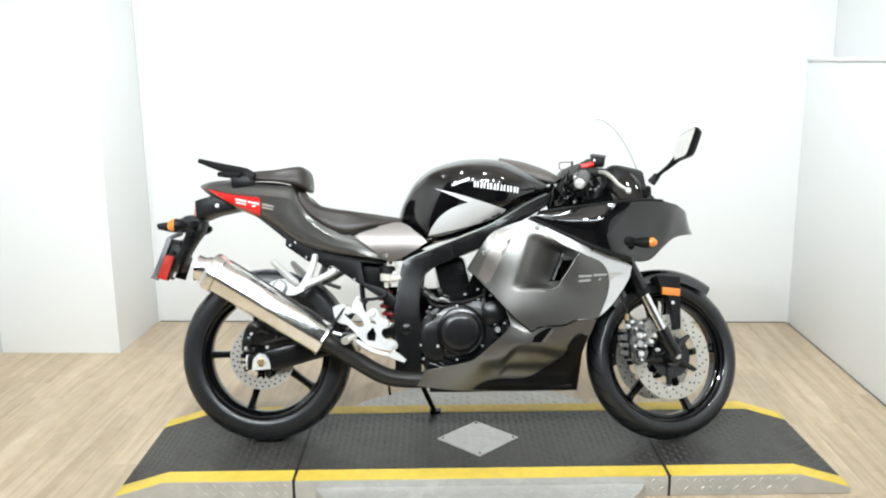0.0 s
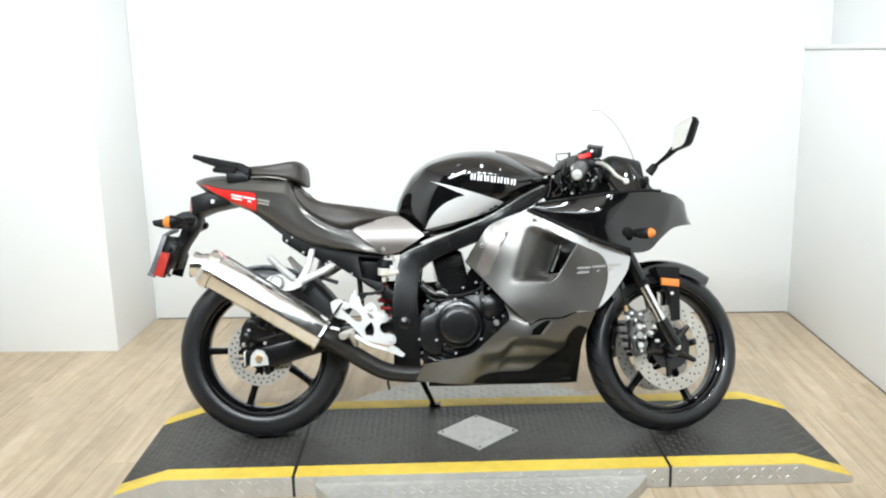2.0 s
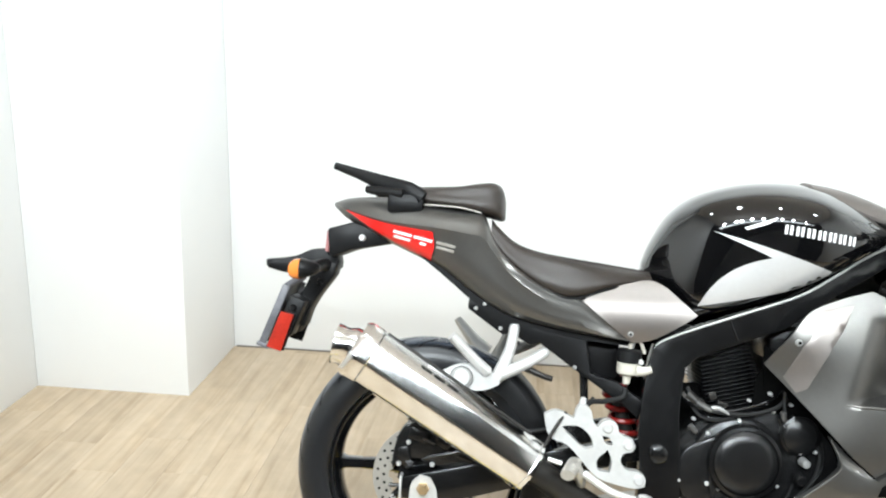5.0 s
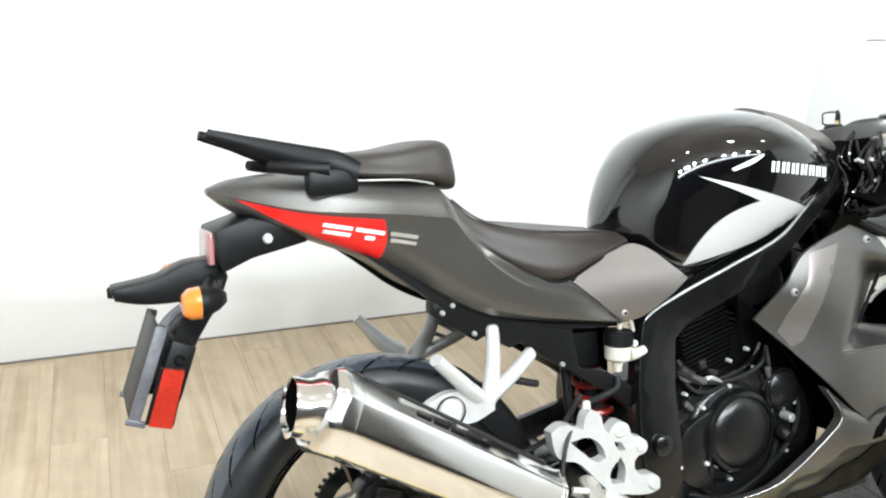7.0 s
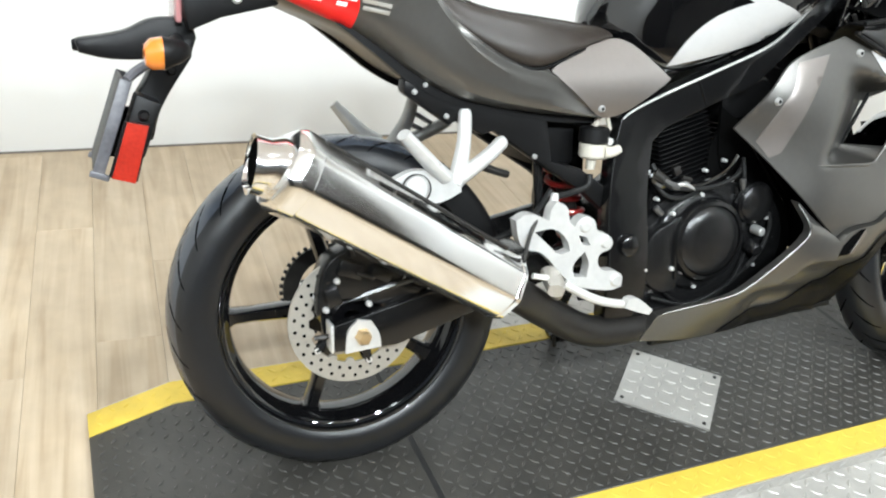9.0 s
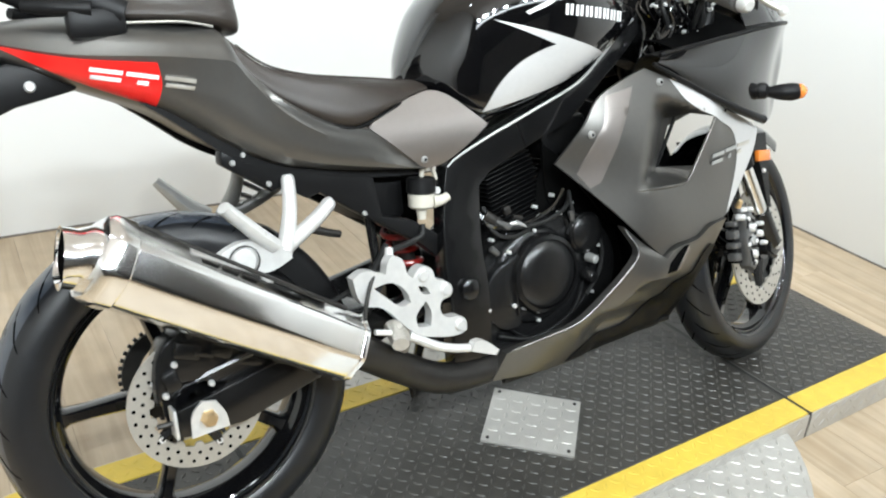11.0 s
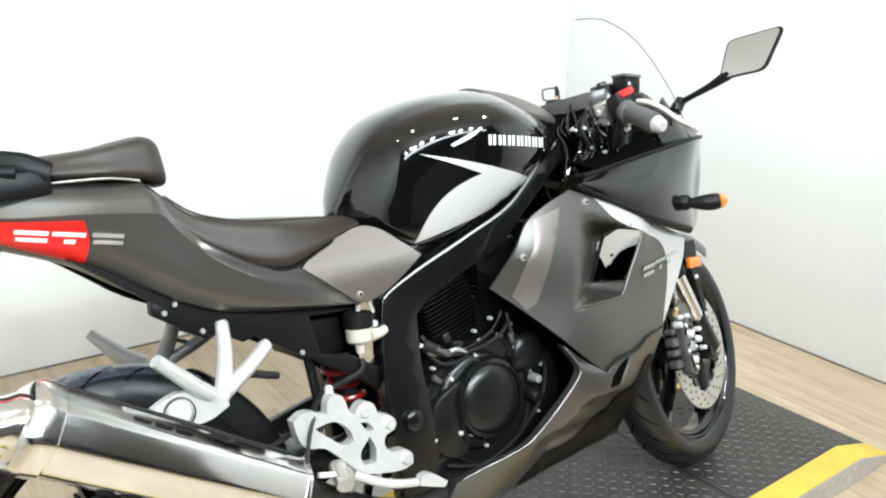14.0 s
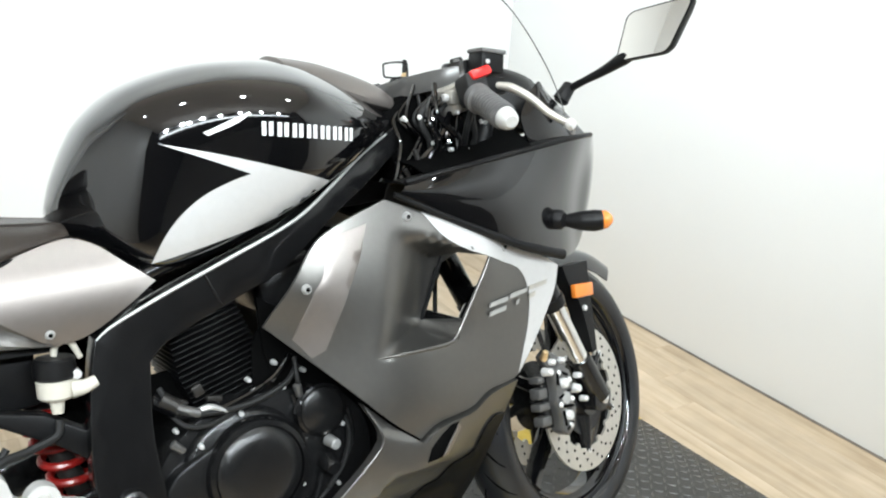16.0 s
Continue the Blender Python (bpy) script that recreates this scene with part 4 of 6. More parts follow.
# Added dark sheet, shades the opening between spar and cylinder.
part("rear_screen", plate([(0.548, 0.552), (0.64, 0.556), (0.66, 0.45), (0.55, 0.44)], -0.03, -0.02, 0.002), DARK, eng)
part("radiator", box((1.10, 0, 0.46), (0.03, 0.30, 0.20), Matrix.Rotation(radians(14), 3, "Y"), 0.006), ENGINE, bike, "black oil cooler between the fairings")

# -- exhaust
A, B = Vector((-0.122, -0.245, 0.606)), Vector((0.233, -0.208, 0.392))
ax = (B - A).normalized()
EA, EB = frame_at(ax)
A, B = A - ax * 0.018, B + ax * 0.008 - EB * 0.008
ax = (B - A).normalized()
EA, EB = frame_at(ax)


def ovals(rings, n=48, cap=True, power=2.0, facets=None):
    """A sleeve through rings: centre and two half axes; a power below 2 draws the sides flatter, facets give an outline of its own."""
    bm = bmesh.new()
    def arm(q):
        return math.copysign(abs(q) ** (2 / power), q)
    loop = [(arm(math.cos(q)), arm(math.sin(q))) for q in (2 * math.pi * i / n for i in range(n))] if facets is None else facets
    n = len(loop)
    vs = [[bm.verts.new(Vector(c) + Vector(u) * a + Vector(w) * b) for a, b in loop] for c, u, w in rings]
    for a, b in zip(vs, vs[1:]):
        for i in range(n):
            bm.faces.new((a[i], a[(i + 1) % n], b[(i + 1) % n], b[i]))
    if cap:
        bm.faces.new(vs[0])
        bm.faces.new(vs[-1])
    return bm


def oval(d, r, wide=1.14):
    return (A - ax * d, EA * r * wide, EB * r)


END = -(B - A).length


def facetted(corners, fillet=0.16, steps=4):
    """A polygon with small rounded corners, for the pressed silencer can."""
    out, m = [], len(corners)
    for i in range(m):
        a, b, c = (Vector(corners[(i + k) % m]) for k in (-1, 0, 1))
        p0, p1 = b + (a - b) * fillet, b + (c - b) * fillet
        for k in range(steps + 1):
            t = k / steps
            q = p0 * (1 - t) ** 2 + b * 2 * t * (1 - t) + p1 * t * t
            out.append((q.x, q.y))
    return out


side = 1 if EA.y < 0 else -1
CAN = facetted([(side * x, z) for x, z in ((0.18, 1.08), (0.80, 0.66), (1.04, -0.16), (0.62, -0.88), (0.0, -1.06), (-0.66, -0.84), (-1.04, 0.0), (-0.76, 0.72))])
sil = part("silencer", ovals([oval(0.0, 0.060, 1.0), oval(-0.05, 0.0605, 1.0), oval(END * 0.5, 0.0585, 1.0), oval(END + 0.006, 0.0565, 1.0), oval(END + 0.001, 0.055, 1.0), oval(END, 0.052, 1.0), oval(END, 0.030, 1.0)], 60, True, 2.0, CAN), CHROME, bike, "polished facetted silencer", 30)
part("front_ring", ovals([oval(END + 0.012, 0.0566, 1.0), oval(END + 0.010, 0.058, 1.0), oval(END + 0.001, 0.057, 1.0), oval(END - 0.001, 0.053, 1.0)], 60, True, 2.0, CAN), CHROME, sil)
part("top_strap", tube([A + ax * d + EB * (0.064 - 0.008 * d) + EA * side * 0.010 for d in (0.02, 0.20, 0.40)], 0.004, 8), DARKMETAL, sil, "dark line along the top of the silencer")
for k in range(3):
    c = A + ax * (0.13 + 0.035 * k) + EB * 0.0515 + EA * side * 0.030
    part("stamped_bar", box(c, (0.026, 0.008, 0.0022), Matrix((ax, EA, EB)).transposed(), 0.0008), DARKMETAL, sil, "plain bar in place of stamped lettering")
part("end_flange", ovals([oval(-0.016, 0.0608, 1.0), oval(-0.013, 0.0640, 1.0), oval(0.006, 0.0650, 1.0), oval(0.018, 0.0640, 1.0), oval(0.028, 0.058, 1.0), oval(0.030, 0.046, 1.0)], 60, True, 2.0, CAN), CHROME, sil, "polished end flange", 30)
TY, TZ = Vector((0, -0.046, 0)), Vector((0.010, 0, 0.044))
NECK = A - ax * 0.040
TIP = Vector((-0.200, -0.245, 0.634))
part("tail_pipe", ovals([oval(0.016, 0.045, 1.05), oval(0.026, 0.0435, 1.05), (NECK, EA * 0.0445, EB * 0.041), (NECK.lerp(TIP, 0.65), EA * 0.0445, EB * 0.0405), (TIP, TY, TZ), (TIP + Vector((0.001, 0, 0)), TY * 0.94, TZ * 0.93), (TIP + Vector((0.035, 0.003, -0.018)), TY * 0.85, TZ * 0.84)], 48, False), CHROME, sil, "polished slash cut outlet")
# Capped near-black plug gives the outlet its inner shade.
part("outlet_bore", ovals([(TIP + Vector((0.004, 0, -0.002)), TY * 0.905, TZ * 0.895), (TIP + Vector((0.04, 0.003, -0.02)), TY * 0.78, TZ * 0.78)], 48), DARK, sil, "dark outlet opening")
part("exhaust_pipe", tube([B - ax * 0.01, B + ax * 0.03, (0.345, -0.170, 0.306), (0.43, -0.155, 0.256), (0.50, -0.145, 0.238), (0.58, -0.135, 0.234), (0.70, -0.11, 0.235)], [0.030, 0.031, 0.031, 0.031, 0.030, 0.029, 0.028], 20), DARKMETAL, bike, "dark satin exhaust link pipe")
part("pipe_clamp", tube([B + ax * 0.002, B + ax * 0.016], [0.035, 0.035], 24, 1), DARKMETAL, bike)
part("clamp_bolt", rod((0.270, -0.245, 0.410), (0.300, -0.245, 0.402), 0.005, None, 8), BOLT, bike)
part("clamp_rod", tube([(0.262, -0.225, 0.43), (0.285, -0.20, 0.465), (0.31, -0.185, 0.50)], 0.004, 8), DARKMETAL, bike)

# -- foot controls
HANG = [(0.262, 0.494), (0.286, 0.504), (0.327, 0.489), (0.333, 0.511), (0.343, 0.522), (0.362, 0.511), (0.372, 0.480), (0.381, 0.472), (0.387, 0.482), (0.402, 0.490), (0.421, 0.481), (0.429, 0.461), (0.451, 0.451), (0.463, 0.435), (0.458, 0.423), (0.439, 0.417), (0.433, 0.401), (0.446, 0.383), (0.474, 0.379), (0.488, 0.367), (0.488, 0.348), (0.470, 0.343), (0.418, 0.351), (0.386, 0.361), (0.363, 0.380), (0.345, 0.400), (0.313, 0.431), (0.279, 0.443), (0.268, 0.461)]
hang = part("footrest_hanger", plate(HANG, -0.192, -0.168, 0.005, [[(0.300, 0.470), (0.338, 0.472), (0.366, 0.449), (0.373, 0.428), (0.354, 0.424), (0.326, 0.446)], [(0.404, 0.424), (0.414, 0.400), (0.410, 0.374), (0.384, 0.378), (0.381, 0.398)], [(0.390, 0.455), (0.406, 0.450), (0.416, 0.434), (0.400, 0.437)]], True, 70), ALLOY, bike, "silver cast footrest hanger")
for x, z in ((0.402, 0.472), (0.449, 0.437), (0.474, 0.361)):
    part("hanger_boss", rod((x, -0.165, z), (x, -0.197, z), 0.0145, 0.012, 18, 0.003), ALLOY, hang)
part("master_cylinder", rod((0.343, -0.176, 0.500), (0.349, -0.170, 0.532), 0.010, 0.007, 12, 0.002), ALLOY, hang)
peg = part("footpeg", tube([(0.335, -0.185, 0.392), (0.325, -0.215, 0.385), (0.312, -0.255, 0.380)], [0.012, 0.013, 0.012], 12, 1, 1.3), STEEL, hang, "ribbed metal rider footpeg")
for q in range(6):
    part("peg_rib", box((0.332 - 0.0035 * q, -0.195 - 0.011 * q, 0.396 - 0.0015 * q), (0.028, 0.005, 0.006), bevel=0.001), STEEL, peg)
part("peg_pivot", tube([(0.350, -0.19, 0.345), (0.342, -0.21, 0.372), (0.330, -0.215, 0.398)], [0.010, 0.013, 0.009], 10), STEEL, hang)
part("brake_pedal", tube([(0.351, -0.215, 0.376), (0.394, -0.228, 0.351), (0.426, -0.235, 0.339), (0.462, -0.238, 0.331)], [0.009, 0.0085, 0.008, 0.008], 10), ALLOY, hang, "silver rear brake pedal")
part("pedal_pad", plate([(0.462, 0.326), (0.470, 0.341), (0.486, 0.342), (0.524, 0.314), (0.516, 0.305), (0.482, 0.318)], -0.246, -0.228, 0.003), ALLOY, hang)
for s in (-1, 1):
    px = part("pillion_hanger", tube([(0.190, s * 0.126, 0.682), (0.189, s * 0.128, 0.674), (0.181, s * 0.144, 0.628), (0.160, s * 0.168, 0.578), (0.150, s * 0.176, 0.562)], [0.005, 0.012, 0.0125, 0.015, 0.014] if s < 0 else [0.006, 0.012, 0.014, 0.017, 0.016], 12), ALLOY if s < 0 else GREYALLOY, bike, "silver cast pillion footrest hanger")
    part("hanger_arm", tube([(0.268, s * 0.128, 0.625), (0.260, s * 0.130, 0.621), (0.222, s * 0.146, 0.599), (0.158, s * 0.170, 0.570)], [0.005, 0.0125, 0.013, 0.014] if s < 0 else [0.006, 0.012, 0.013, 0.014], 12), ALLOY if s < 0 else GREYALLOY, px)
    if s > 0:
        part("pillion_peg", tube([(0.132, 0.182, 0.578), (0.095, 0.188, 0.600), (0.045, 0.203, 0.657)], [0.016, 0.018, 0.010], 10, 1, 1.5), GREYALLOY, px)
        for k in range(3):
            part("hanger_web", rod((0.172 + 0.012 * k, 0.150 - 0.004 * k, 0.600 + 0.02 * k), (0.196 + 0.018 * k, 0.150 - 0.004 * k, 0.592 + 0.013 * k), 0.005, None, 8), GREYALLOY, px)
        continue
    part("hanger_lobe", plate([(0.028, 0.574), (0.055, 0.588), (0.080, 0.594), (0.122, 0.586), (0.158, 0.570), (0.160, 0.552), (0.125, 0.538), (0.097, 0.538)], s * 0.186, s * 0.168, 0.005), ALLOY, px)
    # Thin dark ring draws the shaded groove round the bolt.
    part("lobe_ring", lathe([(0.0245, s * 0.1885), (0.0258, s * 0.1885), (0.0258, s * 0.184), (0.0245, s * 0.184)], (0.075, -0.010 * (s < 0), 0.565), 28), DARKMETAL, px)
    part("lobe_bolt", lathe([(0.0, s * 0.194), (0.017, s * 0.193), (0.022, s * 0.188), (0.024, s * 0.18), (0.0, s * 0.18)], (0.075, -0.010 * (s < 0), 0.565), 24, False), ALLOY, px)
    pg = part("pillion_peg", tube([(0.132, s * 0.182, 0.578), (0.105, s * 0.19, 0.602), (0.050, s * 0.203, 0.657)], [0.013, 0.013, 0.011], 10, 1, 1.3), ALLOY, px, "folded silver pillion footpeg")
    part("peg_slot", box((0.092, s * 0.201, 0.622), (0.06, 0.006, 0.006), Matrix.Rotation(radians(45), 3, "Y"), 0.001), STEEL, pg)
part("plate_lever", tube([(0.215, -0.12, 0.585), (0.25, -0.12, 0.57), (0.28, -0.115, 0.56)], [0.009, 0.007, 0.007], 8), DARKMETAL, bike)

# -- rear brake reservoir
res = part("brake_reservoir", rod((0.448, -0.125, 0.581), (0.450, -0.125, 0.610), 0.0245, 0.0255, 24, 0.004), MILKY, bike, "milky rear brake fluid reservoir with a black cap")
part("cap", rod((0.450, -0.125, 0.609), (0.452, -0.125, 0.638), 0.0285, 0.0275, 24, 0.003), PLASTIC, res, "black screw cap")
part("outlet", rod((0.447, -0.125, 0.560), (0.448, -0.125, 0.583), 0.008, 0.011, 10), MILKY, res)
part("side_lug", tube([(0.468, -0.135, 0.592), (0.484, -0.138, 0.592), (0.500, -0.138, 0.597)], [0.014, 0.010, 0.008], 10), MILKY, res)
part("bracket", tube([(0.452, -0.127, 0.640), (0.456, -0.129, 0.655), (0.474, -0.127, 0.656), (0.486, -0.122, 0.630)], [0.0045, 0.005, 0.0045, 0.004], 8), MILKY, res)
part("bracket_bolt", rod((0.475, -0.12, 0.612), (0.475, -0.145, 0.612), 0.007, None, 8, 0.001), BOLT, res)
part("feed_hose", tube([(0.447, -0.125, 0.55), (0.44, -0.13, 0.53), (0.40, -0.135, 0.52), (0.36, -0.15, 0.515), (0.33, -0.165, 0.47), (0.30, -0.16, 0.42)], 0.006, 8), GRIP, bike, "black reservoir hose")

# -- fuel tank
TANK = [
    (0.488, [(0, 0.830), (0.012, 0.826), (0.018, 0.816), (0.020, 0.808), (0, 0.800)]),
    (0.502, [(0, 0.870), (0.032, 0.860), (0.048, 0.840), (0.050, 0.800), (0, 0.790)]),
    (0.528, [(0, 0.920), (0.050, 0.906), (0.076, 0.868), (0.080, 0.786), (0, 0.778)]),
    (0.556, [(0, 0.957), (0.064, 0.942), (0.100, 0.892), (0.106, 0.768), (0, 0.762)]),
    (0.605, [(0, 0.994), (0.082, 0.980), (0.134, 0.930), (0.130, 0.742), (0, 0.738)]),
    (0.680, [(0, 1.020), (0.098, 1.004), (0.166, 0.948), (0.144, 0.752), (0, 0.752)]),
    (0.760, [(0, 1.031), (0.108, 1.013), (0.186, 0.950), (0.152, 0.778), (0, 0.778)]),
    (0.850, [(0, 1.030), (0.104, 1.008), (0.186, 0.942), (0.155, 0.815), (0, 0.815)]),
    (0.930, [(0, 1.012), (0.086, 0.986), (0.162, 0.924), (0.138, 0.852), (0, 0.852)]),
    (1.000, [(0, 0.986), (0.064, 0.958), (0.118, 0.912), (0.100, 0.883), (0, 0.883)]),
    (1.060, [(0, 0.950), (0.034, 0.938), (0.060, 0.918), (0.048, 0.906), (0, 0.904)])]
tank_bm = loft(TANK, 6, 6)
tank_y = skin_depth(tank_bm)
tank = part("fuel_tank", tank_bm, BLACK, bike, "glossy black fuel tank with a silver flash")
STRIPE = [(0.598, 0.743), (0.612, 0.772), (0.635, 0.803), (0.672, 0.832), (0.715, 0.850), (0.742, 0.857), (0.68, 0.885), (0.622, 0.911), (0.70, 0.889), (0.78, 0.864), (0.878, 0.832), (0.845, 0.808), (0.79, 0.787), (0.70, 0.765), (0.64, 0.752)]
for s in (-1, 1):
    part("silver_flash", transfer(STRIPE, tank_y, 0.0025, s, 0.012, 40), SILVER, tank, "silver painted flash")
    for k in range(7):
        x = 0.762 + 0.0235 * k
        z = 0.921 - 0.0032 * k
        for o in (0.0, 0.0105):
            part("lettering_bar", transfer([(x + o, z - 0.0105 - 0.1 * o), (x + o + 0.0062, z - 0.011 - 0.1 * o), (x + o + 0.0082, z + 0.009 - 0.1 * o), (x + o + 0.002, z + 0.0095 - 0.1 * o)], tank_y, 0.0014, s, 0.01, 48, False), WHITE, tank, "plain white bar in place of lettering")
    part("tank_badge", transfer([(0.688, 0.916), (0.742, 0.938), (0.748, 0.945), (0.735, 0.941), (0.682, 0.921)], tank_y, 0.0012, s, 0.01), WHITE, tank)
part("filler_cap", lathe([(0, 0.0), (0.036, 0.0), (0.042, -0.004), (0.043, -0.012), (0, -0.012)], (0, 0, 0), 36, False), BLACK, tank, "flush black filler cap")
cap = tank.children[-1]
for v in cap.data.vertices:
    v.co = Vector((0.80, 0, 1.041)) + Vector((v.co.x, v.co.z, v.co.y))
part("front_cover", loft([(0.86, [(0, 1.036), (0.058, 1.026), (0.072, 1.010), (0.0, 1.0)]), (0.95, [(0, 1.020), (0.056, 1.004), (0.084, 0.966), (0, 0.95)]), (1.05, [(0, 0.984), (0.045, 0.970), (0.064, 0.938), (0, 0.93)]), (1.090, [(0, 0.955), (0.03, 0.948), (0.038, 0.932), (0, 0.925)])], 5, 4), MAUVE, tank, "grey tank nose cover")

# -- seats and tail
seat = part("rider_seat", loft([
    (0.126, [(0, 0.920), (0.082, 0.914), (0.102, 0.897), (0.102, 0.866), (0, 0.86)]),
    (0.176, [(0, 0.868), (0.100, 0.866), (0.126, 0.846), (0.126, 0.815), (0, 0.80)]),
    (0.235, [(0, 0.846), (0.120, 0.846), (0.150, 0.820), (0.150, 0.774), (0, 0.76)]),
    (0.310, [(0, 0.833), (0.125, 0.834), (0.158, 0.805), (0.157, 0.750), (0, 0.74)]),
    (0.390, [(0, 0.824), (0.095, 0.824), (0.140, 0.803), (0.142, 0.772), (0, 0.76)]),
    (0.450, [(0, 0.817), (0.065, 0.816), (0.108, 0.803), (0.112, 0.785), (0, 0.78)]),
    (0.500, [(0, 0.811), (0.045, 0.810), (0.082, 0.802), (0.085, 0.793), (0, 0.79)])], 6, 6), VINYL, bike, "black vinyl rider seat")
part("piping", tube([(0.146, -0.106, 0.862), (0.176, -0.128, 0.815), (0.235, -0.152, 0.772), (0.31, -0.159, 0.748), (0.39, -0.144, 0.770), (0.45, -0.114, 0.785), (0.50, -0.088, 0.793)], 0.0028, 8), PLASTIC, seat)
for s in (-1, 1):
    part("seat_seam", tube([(0.140, s * 0.090, 0.900), (0.180, s * 0.105, 0.866), (0.235, s * 0.124, 0.8455), (0.31, s * 0.130, 0.8335), (0.39, s * 0.100, 0.8235), (0.45, s * 0.070, 0.8155), (0.495, s * 0.048, 0.810)], 0.0022, 6), VINYL, seat)
pil = part("pillion_seat", loft([
    (-0.085, [(0, 0.984), (0.05, 0.983), (0.075, 0.972), (0.075, 0.955), (0, 0.95)]),
    (-0.040, [(0, 0.988), (0.07, 0.986), (0.096, 0.972), (0.098, 0.951), (0, 0.945)]),
    (0.040, [(0, 0.992), (0.098, 0.988), (0.116, 0.968), (0.116, 0.944), (0, 0.94)]),
    (0.090, [(0, 1.000), (0.094, 0.996), (0.112, 0.972), (0.112, 0.936), (0, 0.93)]),
    (0.126, [(0, 1.003), (0.084, 0.999), (0.104, 0.972), (0.104, 0.927), (0, 0.92)]),
    (0.148, [(0, 0.993), (0.066, 0.988), (0.086, 0.964), (0.088, 0.922), (0, 0.915)]),
    (0.158, [(0, 0.965), (0.035, 0.962), (0.050, 0.950), (0.052, 0.925), (0, 0.918)])], 6, 6), VINYL, bike, "black vinyl pillion pad")
for s in (-1, 1):
    part("seat_trim", tube([(-0.035, s * 0.104, 0.944), (0.04, s * 0.119, 0.941), (0.075, s * 0.116, 0.936), (0.100, s * 0.112, 0.930)], 0.0020, 8), STEEL, pil, "pale trim under the pillion pad")
tail_bm = loft([
    (-0.258, [(0, 0.944), (0.010, 0.943), (0.016, 0.940), (0.014, 0.935), (0, 0.932)]),
    (-0.215, [(0, 0.957), (0.045, 0.948), (0.070, 0.926), (0.055, 0.905), (0, 0.900)]),
    (-0.120, [(0, 0.962), (0.085, 0.946), (0.122, 0.903), (0.095, 0.862), (0, 0.855)]),
    (0.000, [(0, 0.952), (0.117, 0.931), (0.160, 0.891), (0.124, 0.811), (0, 0.805)]),
    (0.080, [(0, 0.936), (0.122, 0.925), (0.168, 0.880), (0.134, 0.760), (0, 0.75)]),
    (0.110, [(0, 0.926), (0.120, 0.918), (0.168, 0.872), (0.136, 0.741), (0, 0.735)]),
    (0.137, [(0, 0.856), (0.128, 0.864), (0.167, 0.838), (0.138, 0.724), (0, 0.72)]),
    (0.185, [(0, 0.800), (0.150, 0.812), (0.168, 0.786), (0.140, 0.702), (0, 0.70)]),
    (0.260, [(0, 0.755), (0.146, 0.768), (0.163, 0.740), (0.141, 0.684), (0, 0.68)]),
    (0.340, [(0, 0.735), (0.143, 0.746), (0.159, 0.718), (0.142, 0.670), (0, 0.67)]),
    (0.410, [(0, 0.69), (0.138, 0.697), (0.150, 0.678), (0.142, 0.661), (0, 0.66)]),
    (0.450, [(0, 0.663), (0.12, 0.663), (0.141, 0.661), (0.140, 0.656), (0, 0.655)])], 6, 5, (2,))
tail_y = skin_depth(tail_bm)
tail = part("tail_cowl", tail_bm, GREY, bike, "gunmetal grey tail cowl with red side flashes", 25)
REDS = [(-0.222, 0.926), (-0.13, 0.900), (-0.006, 0.882), (-0.002, 0.850), (-0.010, 0.816), (-0.078, 0.845), (-0.138, 0.875)]
for s in (-1, 1):
    part("red_flash", transfer(REDS, tail_y, 0.004, s, 0.008, 30), RED, tail, "red painted flash")
    for k, (x0, mt) in enumerate(((-0.099, WHITE), (-0.050, WHITE), (0.003, STEEL))):
        z = 0.880 - 0.0105 * k
        for dz, wd in ((0.0, 0.043), (-0.011, (0.040, 0.014, 0.040)[k])):
            o = 0.014 if dz and k == 1 else 0.0
            part("lettering_bar", transfer([(x0 + o - 0.001, z + dz - 0.003 - 0.22 * o), (x0 + o + wd, z + dz - 0.003 - 0.22 * (o + wd)), (x0 + o + wd + 0.002, z + dz + 0.003 - 0.22 * (o + wd)), (x0 + o + 0.001, z + dz + 0.003 - 0.22 * o)], tail_y, 0.0052, s, 0.006, 48, False), mt, tail, "plain bar in place of lettering")
for s in (-1, 1):
    arm = part("grab_rail", tube([(-0.256, s * 0.05, 1.030), (-0.20, s * 0.062, 1.013), (-0.13, s * 0.085, 0.990), (-0.07, s * 0.108, 0.972), (-0.035, s * 0.118, 0.955)], [0.008, 0.012, 0.019, 0.023, 0.020], 12, 6, 0.55), PLASTIC, bike, "matt black pillion grab rail")
    part("rail_foot", box((-0.075, s * 0.108, 0.945), (0.085, 0.035, 0.045), bevel=0.01), PLASTIC, arm)
    part("rail_hook", tube([(-0.17, s * 0.085, 0.975), (-0.13, s * 0.105, 0.970), (-0.08, s * 0.12, 0.965)], [0.009, 0.012, 0.012], 10), PLASTIC, arm)

for s in (-1, 1):
    part("undertray", plate([(-0.035, 0.826), (0.0, 0.800), (0.045, 0.765), (0.085, 0.733), (0.15, 0.697), (0.25, 0.672), (0.36, 0.652), (0.45, 0.645), (0.45, 0.672), (0.34, 0.70), (0.12, 0.78)], s * 0.124, s * 0.100, 0.002), PLASTIC, tail, "black plastic undertray edge")
def cover_y(x, z):
    return 0.151 - 0.058 * (x - 0.46) - 0.21 * (z - 0.73) - 4.2 * (z - 0.73) ** 2 + 0.25 * (x - 0.46) ** 2


